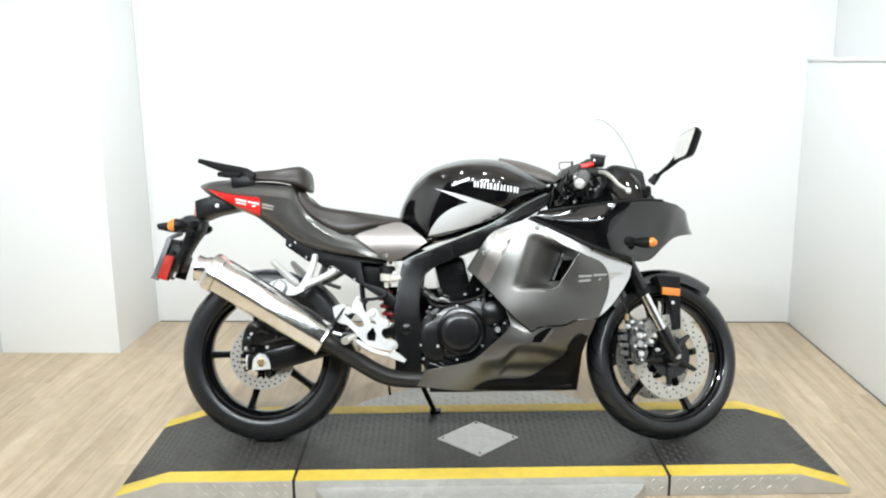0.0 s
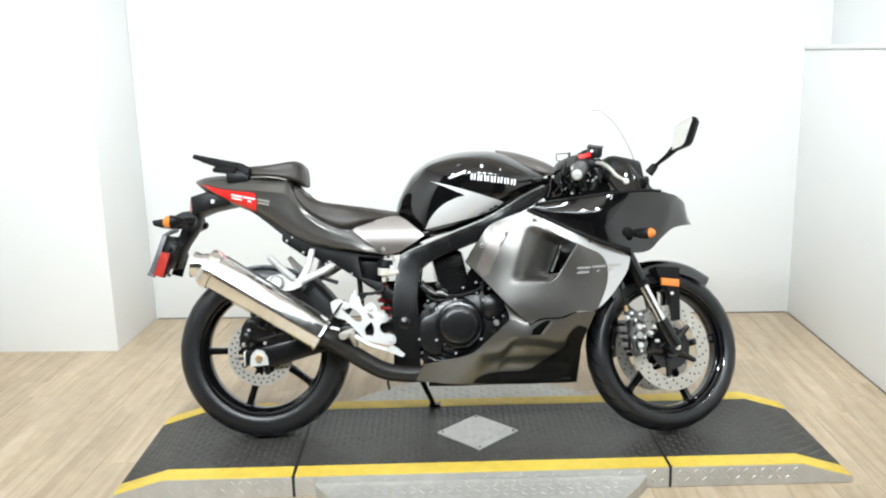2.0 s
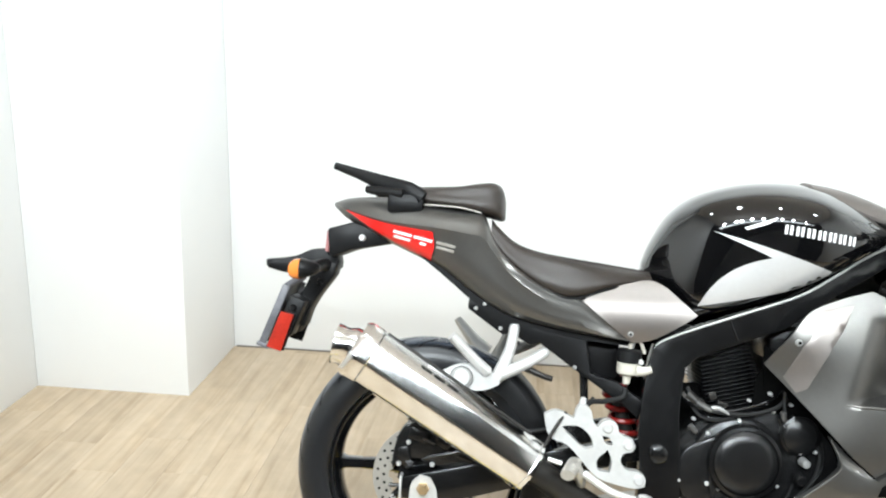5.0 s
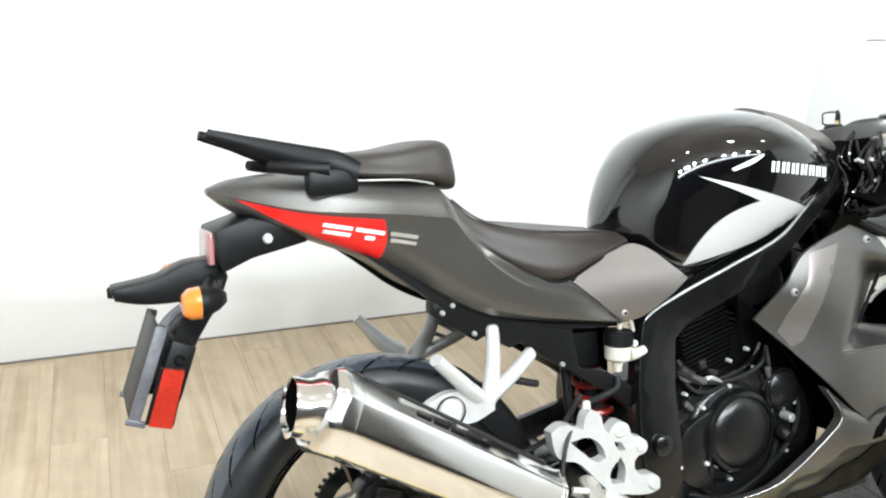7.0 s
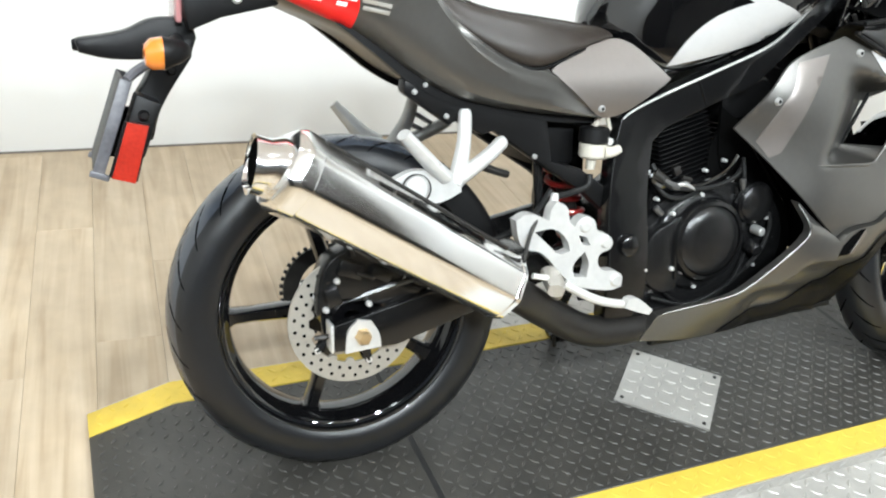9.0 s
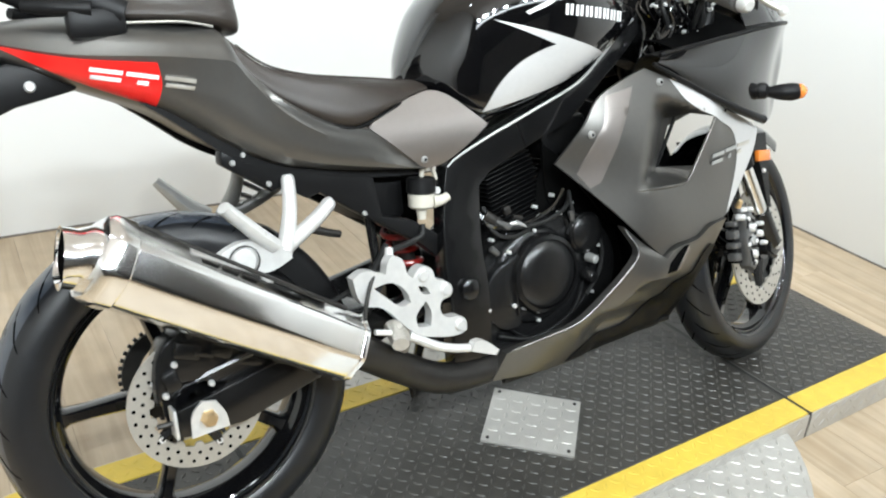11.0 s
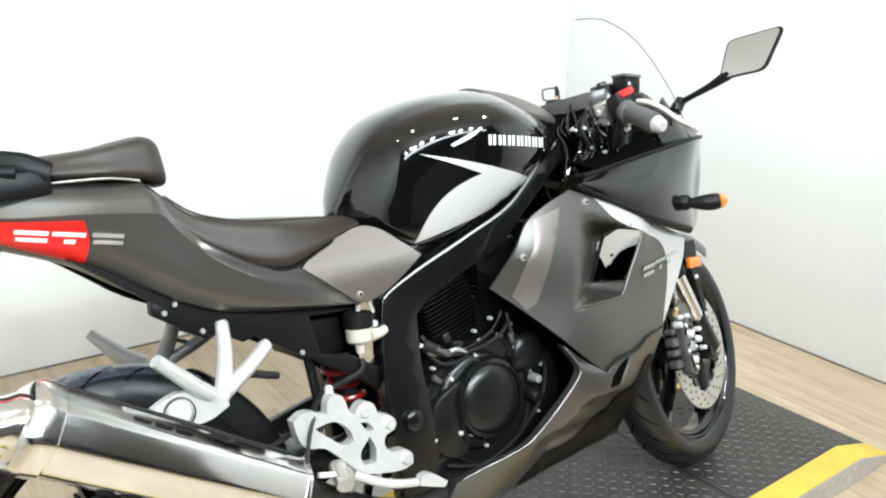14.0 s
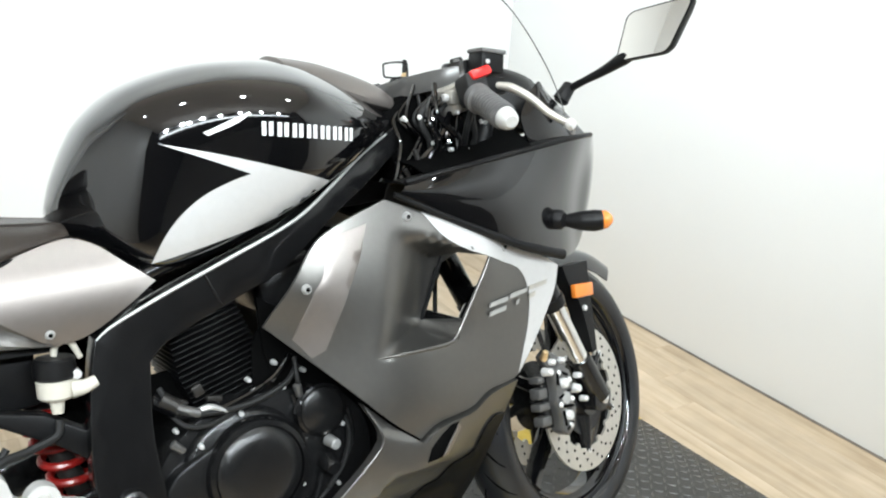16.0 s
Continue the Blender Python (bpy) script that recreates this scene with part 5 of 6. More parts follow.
COVER = [(0.338, 0.744), (0.362, 0.760), (0.390, 0.773), (0.44, 0.785), (0.492, 0.794), (0.521, 0.784), (0.560, 0.752), (0.595, 0.722), (0.550, 0.692), (0.489, 0.660), (0.449, 0.656), (0.409, 0.687)]
for s in (-1, 1):
    cv = part("side_cover", shell(COVER, cover_y, 0.006, s, 0.014, (), 40), MAUVE, bike, "warm silver painted side cover")
    part("cover_bolt", rod((0.448, s * (cover_y(0.448, 0.674) - 0.003), 0.674), (0.448, s * (cover_y(0.448, 0.674) + 0.005), 0.674), 0.0075, 0.006, 10, 0.0015), GREYALLOY, cv)
    # Black disc on the head, painted shade of the socket.
    part("bolt_socket", rod((0.448, s * (cover_y(0.448, 0.674) + 0.004), 0.674), (0.448, s * (cover_y(0.448, 0.674) + 0.0056), 0.674), 0.0032, None, 6), DARK, cv)

# -- plate holder, tail lamp, rear signals
hold = part("plate_holder", soften(plate([(-0.262, 0.880), (-0.203, 0.897), (-0.10, 0.870), (-0.115, 0.850), (-0.203, 0.832), (-0.254, 0.812), (-0.258, 0.840)], -0.078, 0.078, 0, (), False), 0.005), PLASTIC, bike, "black plastic plate holder under the tail")
part("fender_blade", soften(plate([(-0.421, 0.800), (-0.345, 0.812), (-0.305, 0.829), (-0.245, 0.832), (-0.238, 0.800), (-0.250, 0.770), (-0.343, 0.768), (-0.378, 0.771), (-0.414, 0.780)], -0.034, 0.034, 0, (), True, 25), 0.006), PLASTIC, hold, "black plastic rear fender blade")
part("blade_tip", rod((-0.424, 0, 0.7905), (-0.405, 0, 0.7905), 0.009, 0.011, 14, 0.002), PLASTIC, hold)
part("plate_stem", soften(plate([(-0.245, 0.800), (-0.248, 0.770), (-0.302, 0.689), (-0.318, 0.640), (-0.348, 0.650), (-0.342, 0.700), (-0.318, 0.742), (-0.300, 0.790)], -0.036, 0.036, 0, (), True, 25), 0.005), PLASTIC, hold)
part("stem_box", soften(plate([(-0.304, 0.706), (-0.340, 0.722), (-0.372, 0.640), (-0.336, 0.624)], -0.096, -0.030, 0, (), False), 0.004), PLASTIC, hold)
LEAN = Matrix.Rotation(radians(21), 3, "Y")
part("plate_backing", box((-0.384, 0, 0.672), (0.006, 0.168, 0.150), LEAN, 0.002), PLASTIC, hold, "black plate backing")
for dy in (-0.086, 0.086):
    part("backing_edge", box((-0.380, dy, 0.670), (0.018, 0.006, 0.156), LEAN, 0.002), PLATEGREY, hold, "grey plate frame edge")
    part("edge_foot", box((-0.404, dy, 0.600), (0.030, 0.008, 0.010), LEAN, 0.002), PLATEGREY, hold)
part("edge_hook", tube([(-0.352, -0.086, 0.742), (-0.338, -0.07, 0.752), (-0.318, -0.05, 0.762)], [0.007, 0.008, 0.008], 8), PLATEGREY, hold)
for x, y, z in ((-0.282, -0.038, 0.752), (-0.332, -0.098, 0.690)):
    part("holder_knob", rod((x, y + 0.004, z), (x, y - 0.008, z), 0.009, 0.007, 10, 0.002), PLASTIC, hold)
part("tail_lamp", box((-0.264, 0, 0.850), (0.010, 0.118, 0.052), Matrix.Rotation(radians(4), 3, "Y"), 0.004), PINKLENS, hold, "pale pink tail lamp lens")
part("holder_bolt", rod((-0.178, -0.076, 0.861), (-0.178, -0.085, 0.861), 0.009, 0.007, 12, 0.0015), BOLT, hold)
REFLECT = [(-0.357, 0.683), (-0.327, 0.676), (-0.354, 0.590), (-0.387, 0.600)]
for s in (-1, 1):
    part("reflector", plate(REFLECT, s * 0.114, s * 0.101, 0.003, (), False), REDLENS, hold, "red side reflector")
    part("reflector_back", plate([(x + 0.004 * (1 if x > -0.356 else -1), z) for x, z in REFLECT], s * 0.102, s * 0.094, 0.002, (), False), PLASTIC, hold)
    part("reflector_arm", box((-0.345, s * 0.062, 0.650), (0.022, 0.075, 0.06), LEAN, 0.004), PLASTIC, hold)
    sg = part("rear_signal", tube([(-0.268, s * 0.030, 0.794), (-0.276, s * 0.075, 0.792), (-0.286, s * 0.118, 0.788), (-0.292, s * 0.145, 0.787)], [0.014, 0.015, 0.016, 0.014], 14, 6, 0.8), PLASTIC, bike, "black turn signal with an amber lens")
    part("signal_body", ovals([((-0.262, s * 0.150, 0.788), (0, 0.010, 0), (0, 0, 0.008)), ((-0.275, s * 0.156, 0.788), (0, 0.026, 0), (0, 0, 0.016)), ((-0.292, s * 0.160, 0.787), (0, 0.033, 0), (0, 0, 0.021)), ((-0.302, s * 0.161, 0.786), (0, 0.032, 0), (0, 0, 0.0245))], 24, True, 2.6), PLASTIC, sg)
    part("lens", ovals([((-0.302, s * 0.161, 0.786), (0, 0.031, 0), (0, 0, 0.0235)), ((-0.318, s * 0.161, 0.785), (0, 0.028, 0), (0, 0, 0.0225)), ((-0.327, s * 0.161, 0.784), (0, 0.023, 0), (0, 0, 0.015)), ((-0.329, s * 0.161, 0.784), (0, 0.008, 0), (0, 0, 0.006))], 24, True, 2.6), AMBER, sg, "amber lens")

# -- side fairings
body = spread([(0.745, 0.626, 0.168), (0.794, 0.677, 0.210), (0.865, 0.769, 0.206), (0.981, 0.763, 0.214), (1.171, 0.686, 0.214), (1.319, 0.634, 0.188), (1.24, 0.492, 0.192), (1.127, 0.678, 0.232), (0.884, 0.466, 0.242), (1.0, 0.46, 0.244), (1.19, 0.46, 0.205), (1.064, 0.569, 0.230), (0.82, 0.56, 0.212), (0.9, 0.6, 0.234), (0.93, 0.39, 0.236), (0.96, 0.375, 0.232)])


def step01(t):
    t = min(1.0, max(0.0, t))
    return t * t * (3 - 2 * t)


def fairing_y(x, z):
    """The side panel with its scooped duct."""
    a = 0.885 + (z - 0.556) * 0.30
    v = 1.03 + (z - 0.575) * 0.435
    s = step01((x - a) / (v - a)) if x < v else 1 - step01((x - v) / 0.035)
    top = 0.745 - (x - 0.978) * 0.415
    s *= step01((z - 0.552) / 0.014) * step01((top - z) / 0.030)
    edge = 0.002 * step01((0.80 - x + (z - 0.65) * 0.7) / 0.05)
    return body(x, z) - 0.084 * s - edge


UPPER = [(0.948, 0.796), (0.865, 0.769), (0.820, 0.745), (0.786, 0.698), (0.740, 0.626), (0.80, 0.563), (0.868, 0.490), (0.910, 0.447), (0.957, 0.409), (0.985, 0.425), (1.075, 0.432), (1.110, 0.447), (1.19, 0.452), (1.24, 0.492), (1.28, 0.545), (1.307, 0.590), (1.317, 0.630), (1.288, 0.648), (1.164, 0.698), (1.007, 0.771)]
VENT = [(1.078, 0.692), (1.128, 0.681), (1.073, 0.582), (1.032, 0.578)]
FRONT = [(1.007, 0.770), (1.085, 0.734), (1.164, 0.697), (1.288, 0.647), (1.315, 0.630), (1.306, 0.592), (1.28, 0.546), (1.24, 0.494), (1.196, 0.456), (1.215, 0.497), (1.229, 0.535), (1.234, 0.591), (1.213, 0.638), (1.154, 0.668), (1.046, 0.721)]
DUCT = [(0.893, 0.556), (0.928, 0.555), (0.970, 0.554), (1.027, 0.552), (1.049, 0.562), (1.077, 0.600), (1.104, 0.643), (1.126, 0.678)]
BANDS = [(0.775, 0.603), (0.806, 0.672), (0.840, 0.751), (0.908, 0.764), (0.886, 0.715), (0.853, 0.655), (0.818, 0.582), (0.798, 0.572)]
low = spread([(0.556, 0.213, 0.156), (0.587, 0.271, 0.172), (0.715, 0.245, 0.172), (0.745, 0.302, 0.205), (0.887, 0.428, 0.240), (0.96, 0.45, 0.243), (1.06, 0.462, 0.238), (1.188, 0.45, 0.205), (0.675, 0.200, 0.150), (0.833, 0.190, 0.118), (1.0, 0.188, 0.098), (1.127, 0.186, 0.065), (1.142, 0.336, 0.170), (0.9, 0.3, 0.205), (1.0, 0.33, 0.216), (0.94, 0.355, 0.243), (1.0, 0.37, 0.238)])


def belly_y(x, z):
    """The belly panel: folded inwards under a rising crease, with a recessed foot."""
    shelf = 0.312 + 0.054 * step01((x - 0.845) / 0.065) - 0.020 * step01((x - 0.965) / 0.10)
    fold = min(0.032, max(0.0, shelf - z)) * 0.95 * step01((x - 0.76) / 0.08) * step01((1.12 - x) / 0.06) * step01((z - 0.205) / 0.06)
    foot = 0.250 + 0.040 * step01((x - 0.837) / 0.05)
    under = step01((foot - z) / 0.010) * step01((x - 0.815) / 0.05) * step01((1.07 - x) / 0.06)
    lip = max(0.0, (z - 0.433) + (x - 0.895) * 0.41) if x < 0.962 else 0.0
    return low(x, z) + 0.008 - fold - 0.012 * under - 0.9 * lip


SLOT = [(0.957, 0.373), (0.966, 0.394), (0.990, 0.411), (1.012, 0.421), (1.028, 0.421), (0.988, 0.372)]
BELLY = [(0.871, 0.483), (0.884, 0.446), (0.884, 0.424), (0.868, 0.405), (0.82, 0.362), (0.745, 0.302), (0.66, 0.284), (0.587, 0.271), (0.556, 0.215), (0.675, 0.200), (0.833, 0.190), (1.135, 0.186), (1.138, 0.277), (1.142, 0.336), (1.165, 0.395), (1.186, 0.447), (1.110, 0.442), (1.075, 0.427), (0.985, 0.420), (0.957, 0.404), (0.910, 0.442)]
BELLY_BLACK = [(0.755, 0.201), (0.790, 0.226), (0.852, 0.236), (0.925, 0.238), (0.966, 0.246), (1.010, 0.276), (1.050, 0.302), (1.075, 0.322), (1.086, 0.352), (1.106, 0.384), (1.130, 0.398), (1.158, 0.390), (1.141, 0.338), (1.135, 0.277), (1.130, 0.190), (0.835, 0.194)]
for s in (-1, 1):
    fr = part("side_fairing", shell(UPPER, fairing_y, 0.005, s, 0.008, [VENT], 40), GREY, bike, "gunmetal grey side fairing with a scooped duct")
    part("silver_panel", transfer(FRONT, fairing_y, 0.0012, s, 0.012, 40), SILVER, fr, "silver painted leading edge")
    part("silver_band", transfer(BANDS, fairing_y, 0.0014, s, 0.012, 20, False), MAUVE, fr, "warm silver painted band")
    for k in range(3):
        x = 1.122 + 0.054 * k
        z = 0.588 + 0.004 * k
        for lo, hi, right in ((0.0040, 0.0115, 0.048), (-0.0115, -0.0040, (0.042, 0.018, 0.016)[k])):
            left = 0.018 if lo < 0 and k == 1 else 0.0
            part("lettering_bar", transfer([(x + left, z + lo), (x + left * 0.4 + right, z + lo + 0.002), (x + left * 0.4 + right + 0.002, z + hi + 0.002), (x + left + 0.002, z + hi)], fairing_y, 0.0052, s, 0.006, 48, False), GREYALLOY if k < 2 else STEEL, fr, "plain bar in place of lettering")
    for x, z in ((0.797, 0.680), (0.981, 0.765), (1.171, 0.688)):
        y = fairing_y(x, z)
        part("fairing_bolt", rod((x, s * (y - 0.002), z), (x, s * (y + 0.0055), z), 0.0085, 0.007, 12, 0.0015), GREYALLOY, fr)
        # Socket shown by a near-black disc, shade as colour.
        part("bolt_socket", rod((x, s * (y + 0.005), z), (x, s * (y + 0.0061), z), 0.0036, None, 6), DARK, fr)
    bl = part("belly_pan", shell(BELLY, belly_y, 0.022, s, 0.009, (), 30), GREY, bike, "gunmetal grey lower fairing")
    part("black_panel", transfer(BELLY_BLACK, belly_y, 0.0045, s, 0.009, 40), FIN, bl, "black lower corner")
    # Flat patches: near-black for the shade in the slot, pale for its lit edge.
    part("slot_mouth", transfer(SLOT, belly_y, 0.0014, s, 0.008, 20, False), DARK, bl, "slot under the side fairing, its shade painted near black")
    part("slot_lip", transfer([(0.990, 0.373), (1.027, 0.419), (1.033, 0.411), (1.001, 0.373)], belly_y, 0.003, s, 0.008, 20, False), MAUVE, bl, "slot edge painted pale as a lit facet")
    part("lower_strip", tube([(x, s * y, 0.199) for x, y in ((0.60, 0.140), (0.70, 0.136), (0.83, 0.112), (0.98, 0.092), (1.10, 0.066))], [0.008, 0.010, 0.010, 0.009, 0.006], 8), PLASTIC, bl)
    part("belly_rim", tube([(x, s * (belly_y(x, z) - 0.003), z) for x, z in ((0.872, 0.478), (0.884, 0.446), (0.884, 0.424), (0.868, 0.405), (0.82, 0.362), (0.775, 0.322), (0.745, 0.304), (0.70, 0.292), (0.66, 0.284), (0.60, 0.272))], 0.0022, 8), GREY, bl)
    part("strip_bracket", box((0.712, s * 0.146, 0.203), (0.034, 0.012, 0.004), bevel=0.001), STEEL, bl)
    part("belly_bolt", rod((0.714, s * 0.168, 0.249), (0.714, s * 0.178, 0.249), 0.007, 0.006, 10, 0.001), BOLT, bl)
    part("duct_edge", tube([(x, s * (body(x, z) - 0.0005), z) for x, z in DUCT], [0.001, 0.003, 0.0038, 0.0038, 0.0038, 0.0038, 0.0038, 0.002], 10), GREY, fr)
    part("duct_lip", tube([(1.078, s * 0.168, 0.694), (1.032, s * 0.150, 0.578)], [0.004, 0.004], 8), PLASTIC, fr)
    part("duct_strut", tube([(1.045, s * 0.12, 0.585), (1.075, s * 0.12, 0.66)], [0.006, 0.006], 8), BOLT, fr)
# Added black sheet that keeps the notch above the belly pan in shade.
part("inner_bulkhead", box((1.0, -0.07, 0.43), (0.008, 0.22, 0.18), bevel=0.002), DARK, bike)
# Added black sheet, darkens what shows through the duct opening.
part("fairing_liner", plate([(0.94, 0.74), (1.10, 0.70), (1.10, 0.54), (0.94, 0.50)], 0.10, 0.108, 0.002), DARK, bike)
for x in (0.93, 0.97):
    part("header_pipe", tube([(x, 0.03, 0.52), (x + 0.06, 0.03, 0.42), (x + 0.02, 0.03, 0.30), (x - 0.1, 0.02, 0.245)], 0.026, 14), DARKMETAL, bike, "dark exhaust header pipe")
part("belly_floor", box((0.86, 0, 0.205), (0.50, 0.22, 0.012), bevel=0.004), PLASTIC, bike)

# -- nose fairing
NOSE_LOW = [(0.957, 0.220, 0.798), (1.08, 0.228, 0.736), (1.20, 0.230, 0.682), (1.308, 0.210, 0.648), (1.382, 0.172, 0.652), (1.436, 0.142, 0.696), (1.487, 0.104, 0.731), (1.55, 0.045, 0.744), (1.580, 0.0, 0.747)]
NOSE_TOP = [(0.985, 0.213, 0.817), (1.10, 0.219, 0.831), (1.22, 0.222, 0.845), (1.345, 0.212, 0.857), (1.43, 0.172, 0.857), (1.468, 0.140, 0.852), (1.50, 0.108, 0.846), (1.546, 0.045, 0.824), (1.556, 0.0, 0.816)]
for s in (-1, 1):
    rows = []
    for t in (0, 0.33, 0.66, 1):
        out = math.sin(math.pi * t)
        rows.append([(a[0] * (1 - t) + b[0] * t - 0.006 * out * (1.3 < a[0] < 1.42), s * max(0, (a[1] * (1 - t) + b[1] * t + (0.008 if a[0] < 1.25 else -0.006 if a[0] < 1.42 else 0.004) * out * (a[1] > 0))), a[2] * (1 - t) + b[2] * t) for a, b in zip(NOSE_LOW, NOSE_TOP)])
    ns = part("nose_fairing", patch(rows, 5, 0.004), BLACK, bike, "gloss black nose fairing half")
    part("nose_trim", tube([(a[0], s * (a[1] + 0.001), a[2] + 0.005) for a in NOSE_LOW[:4]], [0.004, 0.006, 0.0085, 0.010], 10), PLASTIC, ns)
    part("nose_edge", tube([(a[0], s * a[1], a[2] + 0.002) for a in NOSE_TOP[:5]], 0.005, 8), PLASTIC, ns)
    inner = [[(a[0], s * a[1], a[2]) for a in NOSE_TOP[:5]], [(0.99, s * 0.15, 0.815), (1.10, s * 0.16, 0.83), (1.22, s * 0.16, 0.855), (1.32, s * 0.15, 0.875), (1.42, s * 0.11, 0.86)],
             [(1.0, s * 0.10, 0.76), (1.10, s * 0.11, 0.76), (1.22, s * 0.11, 0.78), (1.32, s * 0.1, 0.86), (1.44, s * 0.05, 0.855)]]
    part("inner_panel", patch(inner, 4, 0.003), PLASTIC, ns, "matt black inner fairing panel")
    fs = part("front_signal", tube([(1.310, s * 0.196, 0.715), (1.322, s * 0.214, 0.713), (1.340, s * 0.232, 0.711), (1.358, s * 0.246, 0.710), (1.370, s * 0.254, 0.710)], [0.012, 0.012, 0.018, 0.020, 0.018], 16), PLASTIC, bike, "black stalk turn signal with an amber lens")
    part("signal_base", rod((1.296, s * 0.186, 0.718), (1.308, s * 0.222, 0.716), 0.0215, 0.0175, 20, 0.005), PLASTIC, fs, "round black signal base")
    part("lens", tube([(1.366, s * 0.251, 0.710), (1.378, s * 0.258, 0.7105), (1.387, s * 0.263, 0.711)], [0.0185, 0.0165, 0.007], 16), AMBER, fs, "amber lens")
part("nose_cap", patch([[(x, y * k, z) for (x, y, z) in NOSE_TOP[4:]] for k in (-1, -0.5, 0, 0.5, 1)], 3, 0.003), BLACK, bike)
part("headlamp", loft([(1.42, [(0, 0.80), (0.10, 0.79), (0.12, 0.74), (0.08, 0.70), (0, 0.69)]), (1.53, [(0, 0.775), (0.05, 0.765), (0.06, 0.74), (0.04, 0.72), (0, 0.715)])], 4, 5), CLEAR, bike, "clear headlamp lens")
scr = [[(1.352, 0.205, 0.862), (1.43, 0.160, 0.856), (1.49, 0.0, 0.846)], [(1.338, 0.172, 0.975), (1.378, 0.11, 0.997), (1.402, 0.0, 1.008)], [(1.292, 0.132, 1.090), (1.306, 0.08, 1.112), (1.314, 0.0, 1.118)], [(1.250, 0.086, 1.150), (1.232, 0.043, 1.168), (1.224, 0.0, 1.173)]]
screen = part("windscreen", patch([[(x, -y, z) for x, y, z in r] + [(x, y, z) for x, y, z in reversed(r[:-1])] for r in scr], 6, 0.0025), CLEAR, bike, "clear curved windscreen")
screen.visible_shadow = False
part("screen_edge", tube([(1.352, -0.205, 0.862), (1.338, -0.172, 0.975), (1.292, -0.132, 1.090), (1.250, -0.086, 1.150), (1.232, -0.043, 1.168), (1.224, 0, 1.173)], 0.0011, 6), DARKMETAL, screen)

# -- mirror
for s in (-1,):
    MA, MB, MC, MD = Vector((1.499, s * 0.374, 1.087)), Vector((1.478, s * 0.243, 1.072)), Vector((1.451, s * 0.226, 0.988)), Vector((1.484, s * 0.328, 0.994))
    cen = (MA + MB + MC + MD) / 4
    nrm = (MB - MD).cross(MA - MC).normalized()
    if nrm.x > 0:
        nrm = -nrm
    u = (MA - MC).normalized()
    v = nrm.cross(u)
    corners = [Vector(((p - cen).dot(u), (p - cen).dot(v))) for p in (MA, MB, MC, MD)]
    loop = []
    for i in range(4):
        a, b, c = corners[i - 1], corners[i], corners[(i + 1) % 4]
        p0, p1 = b.lerp(a, 0.17), b.lerp(c, 0.17)
        for k in range(6):
            t = k / 5
            loop.append(p0 * (1 - t) ** 2 + b * 2 * t * (1 - t) + p1 * t * t)
    bm = bmesh.new()
    rings = []
    for sc, dep in ((0.985, 0.004), (1.015, 0.005), (1.03, 0.0), (1.0, -0.010), (0.86, -0.024), (0.50, -0.034)):
        rings.append([bm.verts.new(cen + u * p.x * sc + v * p.y * sc + nrm * dep) for p in loop])
    for a, b in zip(rings, rings[1:]):
        for k in range(len(loop)):
            bm.faces.new((a[k], a[(k + 1) % len(loop)], b[(k + 1) % len(loop)], b[k]))
    bm.faces.new(rings[0])
    bm.faces.new(rings[-1])
    mir = part("mirror", bm, PLASTIC, bike, "black rear view mirror on a stalk")
    bm = bmesh.new()
    a = [bm.verts.new(cen + u * p.x * 0.955 + v * p.y * 0.955 + nrm * 0.0045) for p in loop]
    b = [bm.verts.new(cen + u * p.x * 0.955 + v * p.y * 0.955 + nrm * 0.0065) for p in loop]
    bm.faces.new(a)
    bm.faces.new(b)
    for k in range(len(loop)):
        bm.faces.new((a[k], a[(k + 1) % len(loop)], b[(k + 1) % len(loop)], b[k]))
    part("mirror_glass", bm, MIRROR, mir, "silvered mirror glass")
    part("stalk", tube([(1.417, s * 0.128, 0.945), (1.43, s * 0.165, 0.960), (1.447, s * 0.20, 0.975), (1.462, s * 0.235, 0.993), (1.475, s * 0.26, 1.005)], [0.008, 0.007, 0.009, 0.013, 0.010], 10), PLASTIC, mir)
    part("stalk_base", rod((1.40, s * 0.125, 0.925), (1.425, s * 0.13, 0.955), 0.016, 0.013, 12, 0.003), PLASTIC, mir)

# -- cockpit
part("instrument_panel", box((1.285, 0, 0.935), (0.05, 0.20, 0.075), Matrix.Rotation(radians(-35), 3, "Y"), 0.015), PLASTIC, bike, "black instrument panel")
part("instrument_bracket", box((1.35, 0, 0.895), (0.12, 0.20, 0.05), bevel=0.01), PLASTIC, bike)
yoke = part("top_yoke", soften(plate([(-0.135, -0.03), (-0.11, -0.045), (0.11, -0.045), (0.135, -0.03), (0.13, 0.02), (0.05, 0.06), (-0.05, 0.06), (-0.13, 0.02)], -0.0, -0.034, 0, (), True, 60), 0.006), YOKEGREY, bike, "grey painted top yoke")
for v in yoke.data.vertices:
    v.co = Matrix.Translation((1.150, 0, 0.964)) @ Matrix.Rotation(radians(11), 4, "Z") @ Vector((-v.co.z, v.co.x, -v.co.y - 0.13 * (v.co.x + 0.12)))
part("key_switch", rod((1.128, 0, 0.94), (1.122, 0, 0.990), 0.021, 0.020, 18, 0.003), PLASTIC, yoke)
part("key", box((1.134, 0.0, 1.005), (0.009, 0.003, 0.034), Matrix.Rotation(radians(8), 3, "Y"), 0.001), DARKMETAL, yoke, "ignition key")
part("key_head", plate([(1.122, 0.984), (1.132, 0.985), (1.134, 0.999), (1.126, 0.998)], -0.006, -0.002, 0.001), GOLD, yoke, "brass key head")
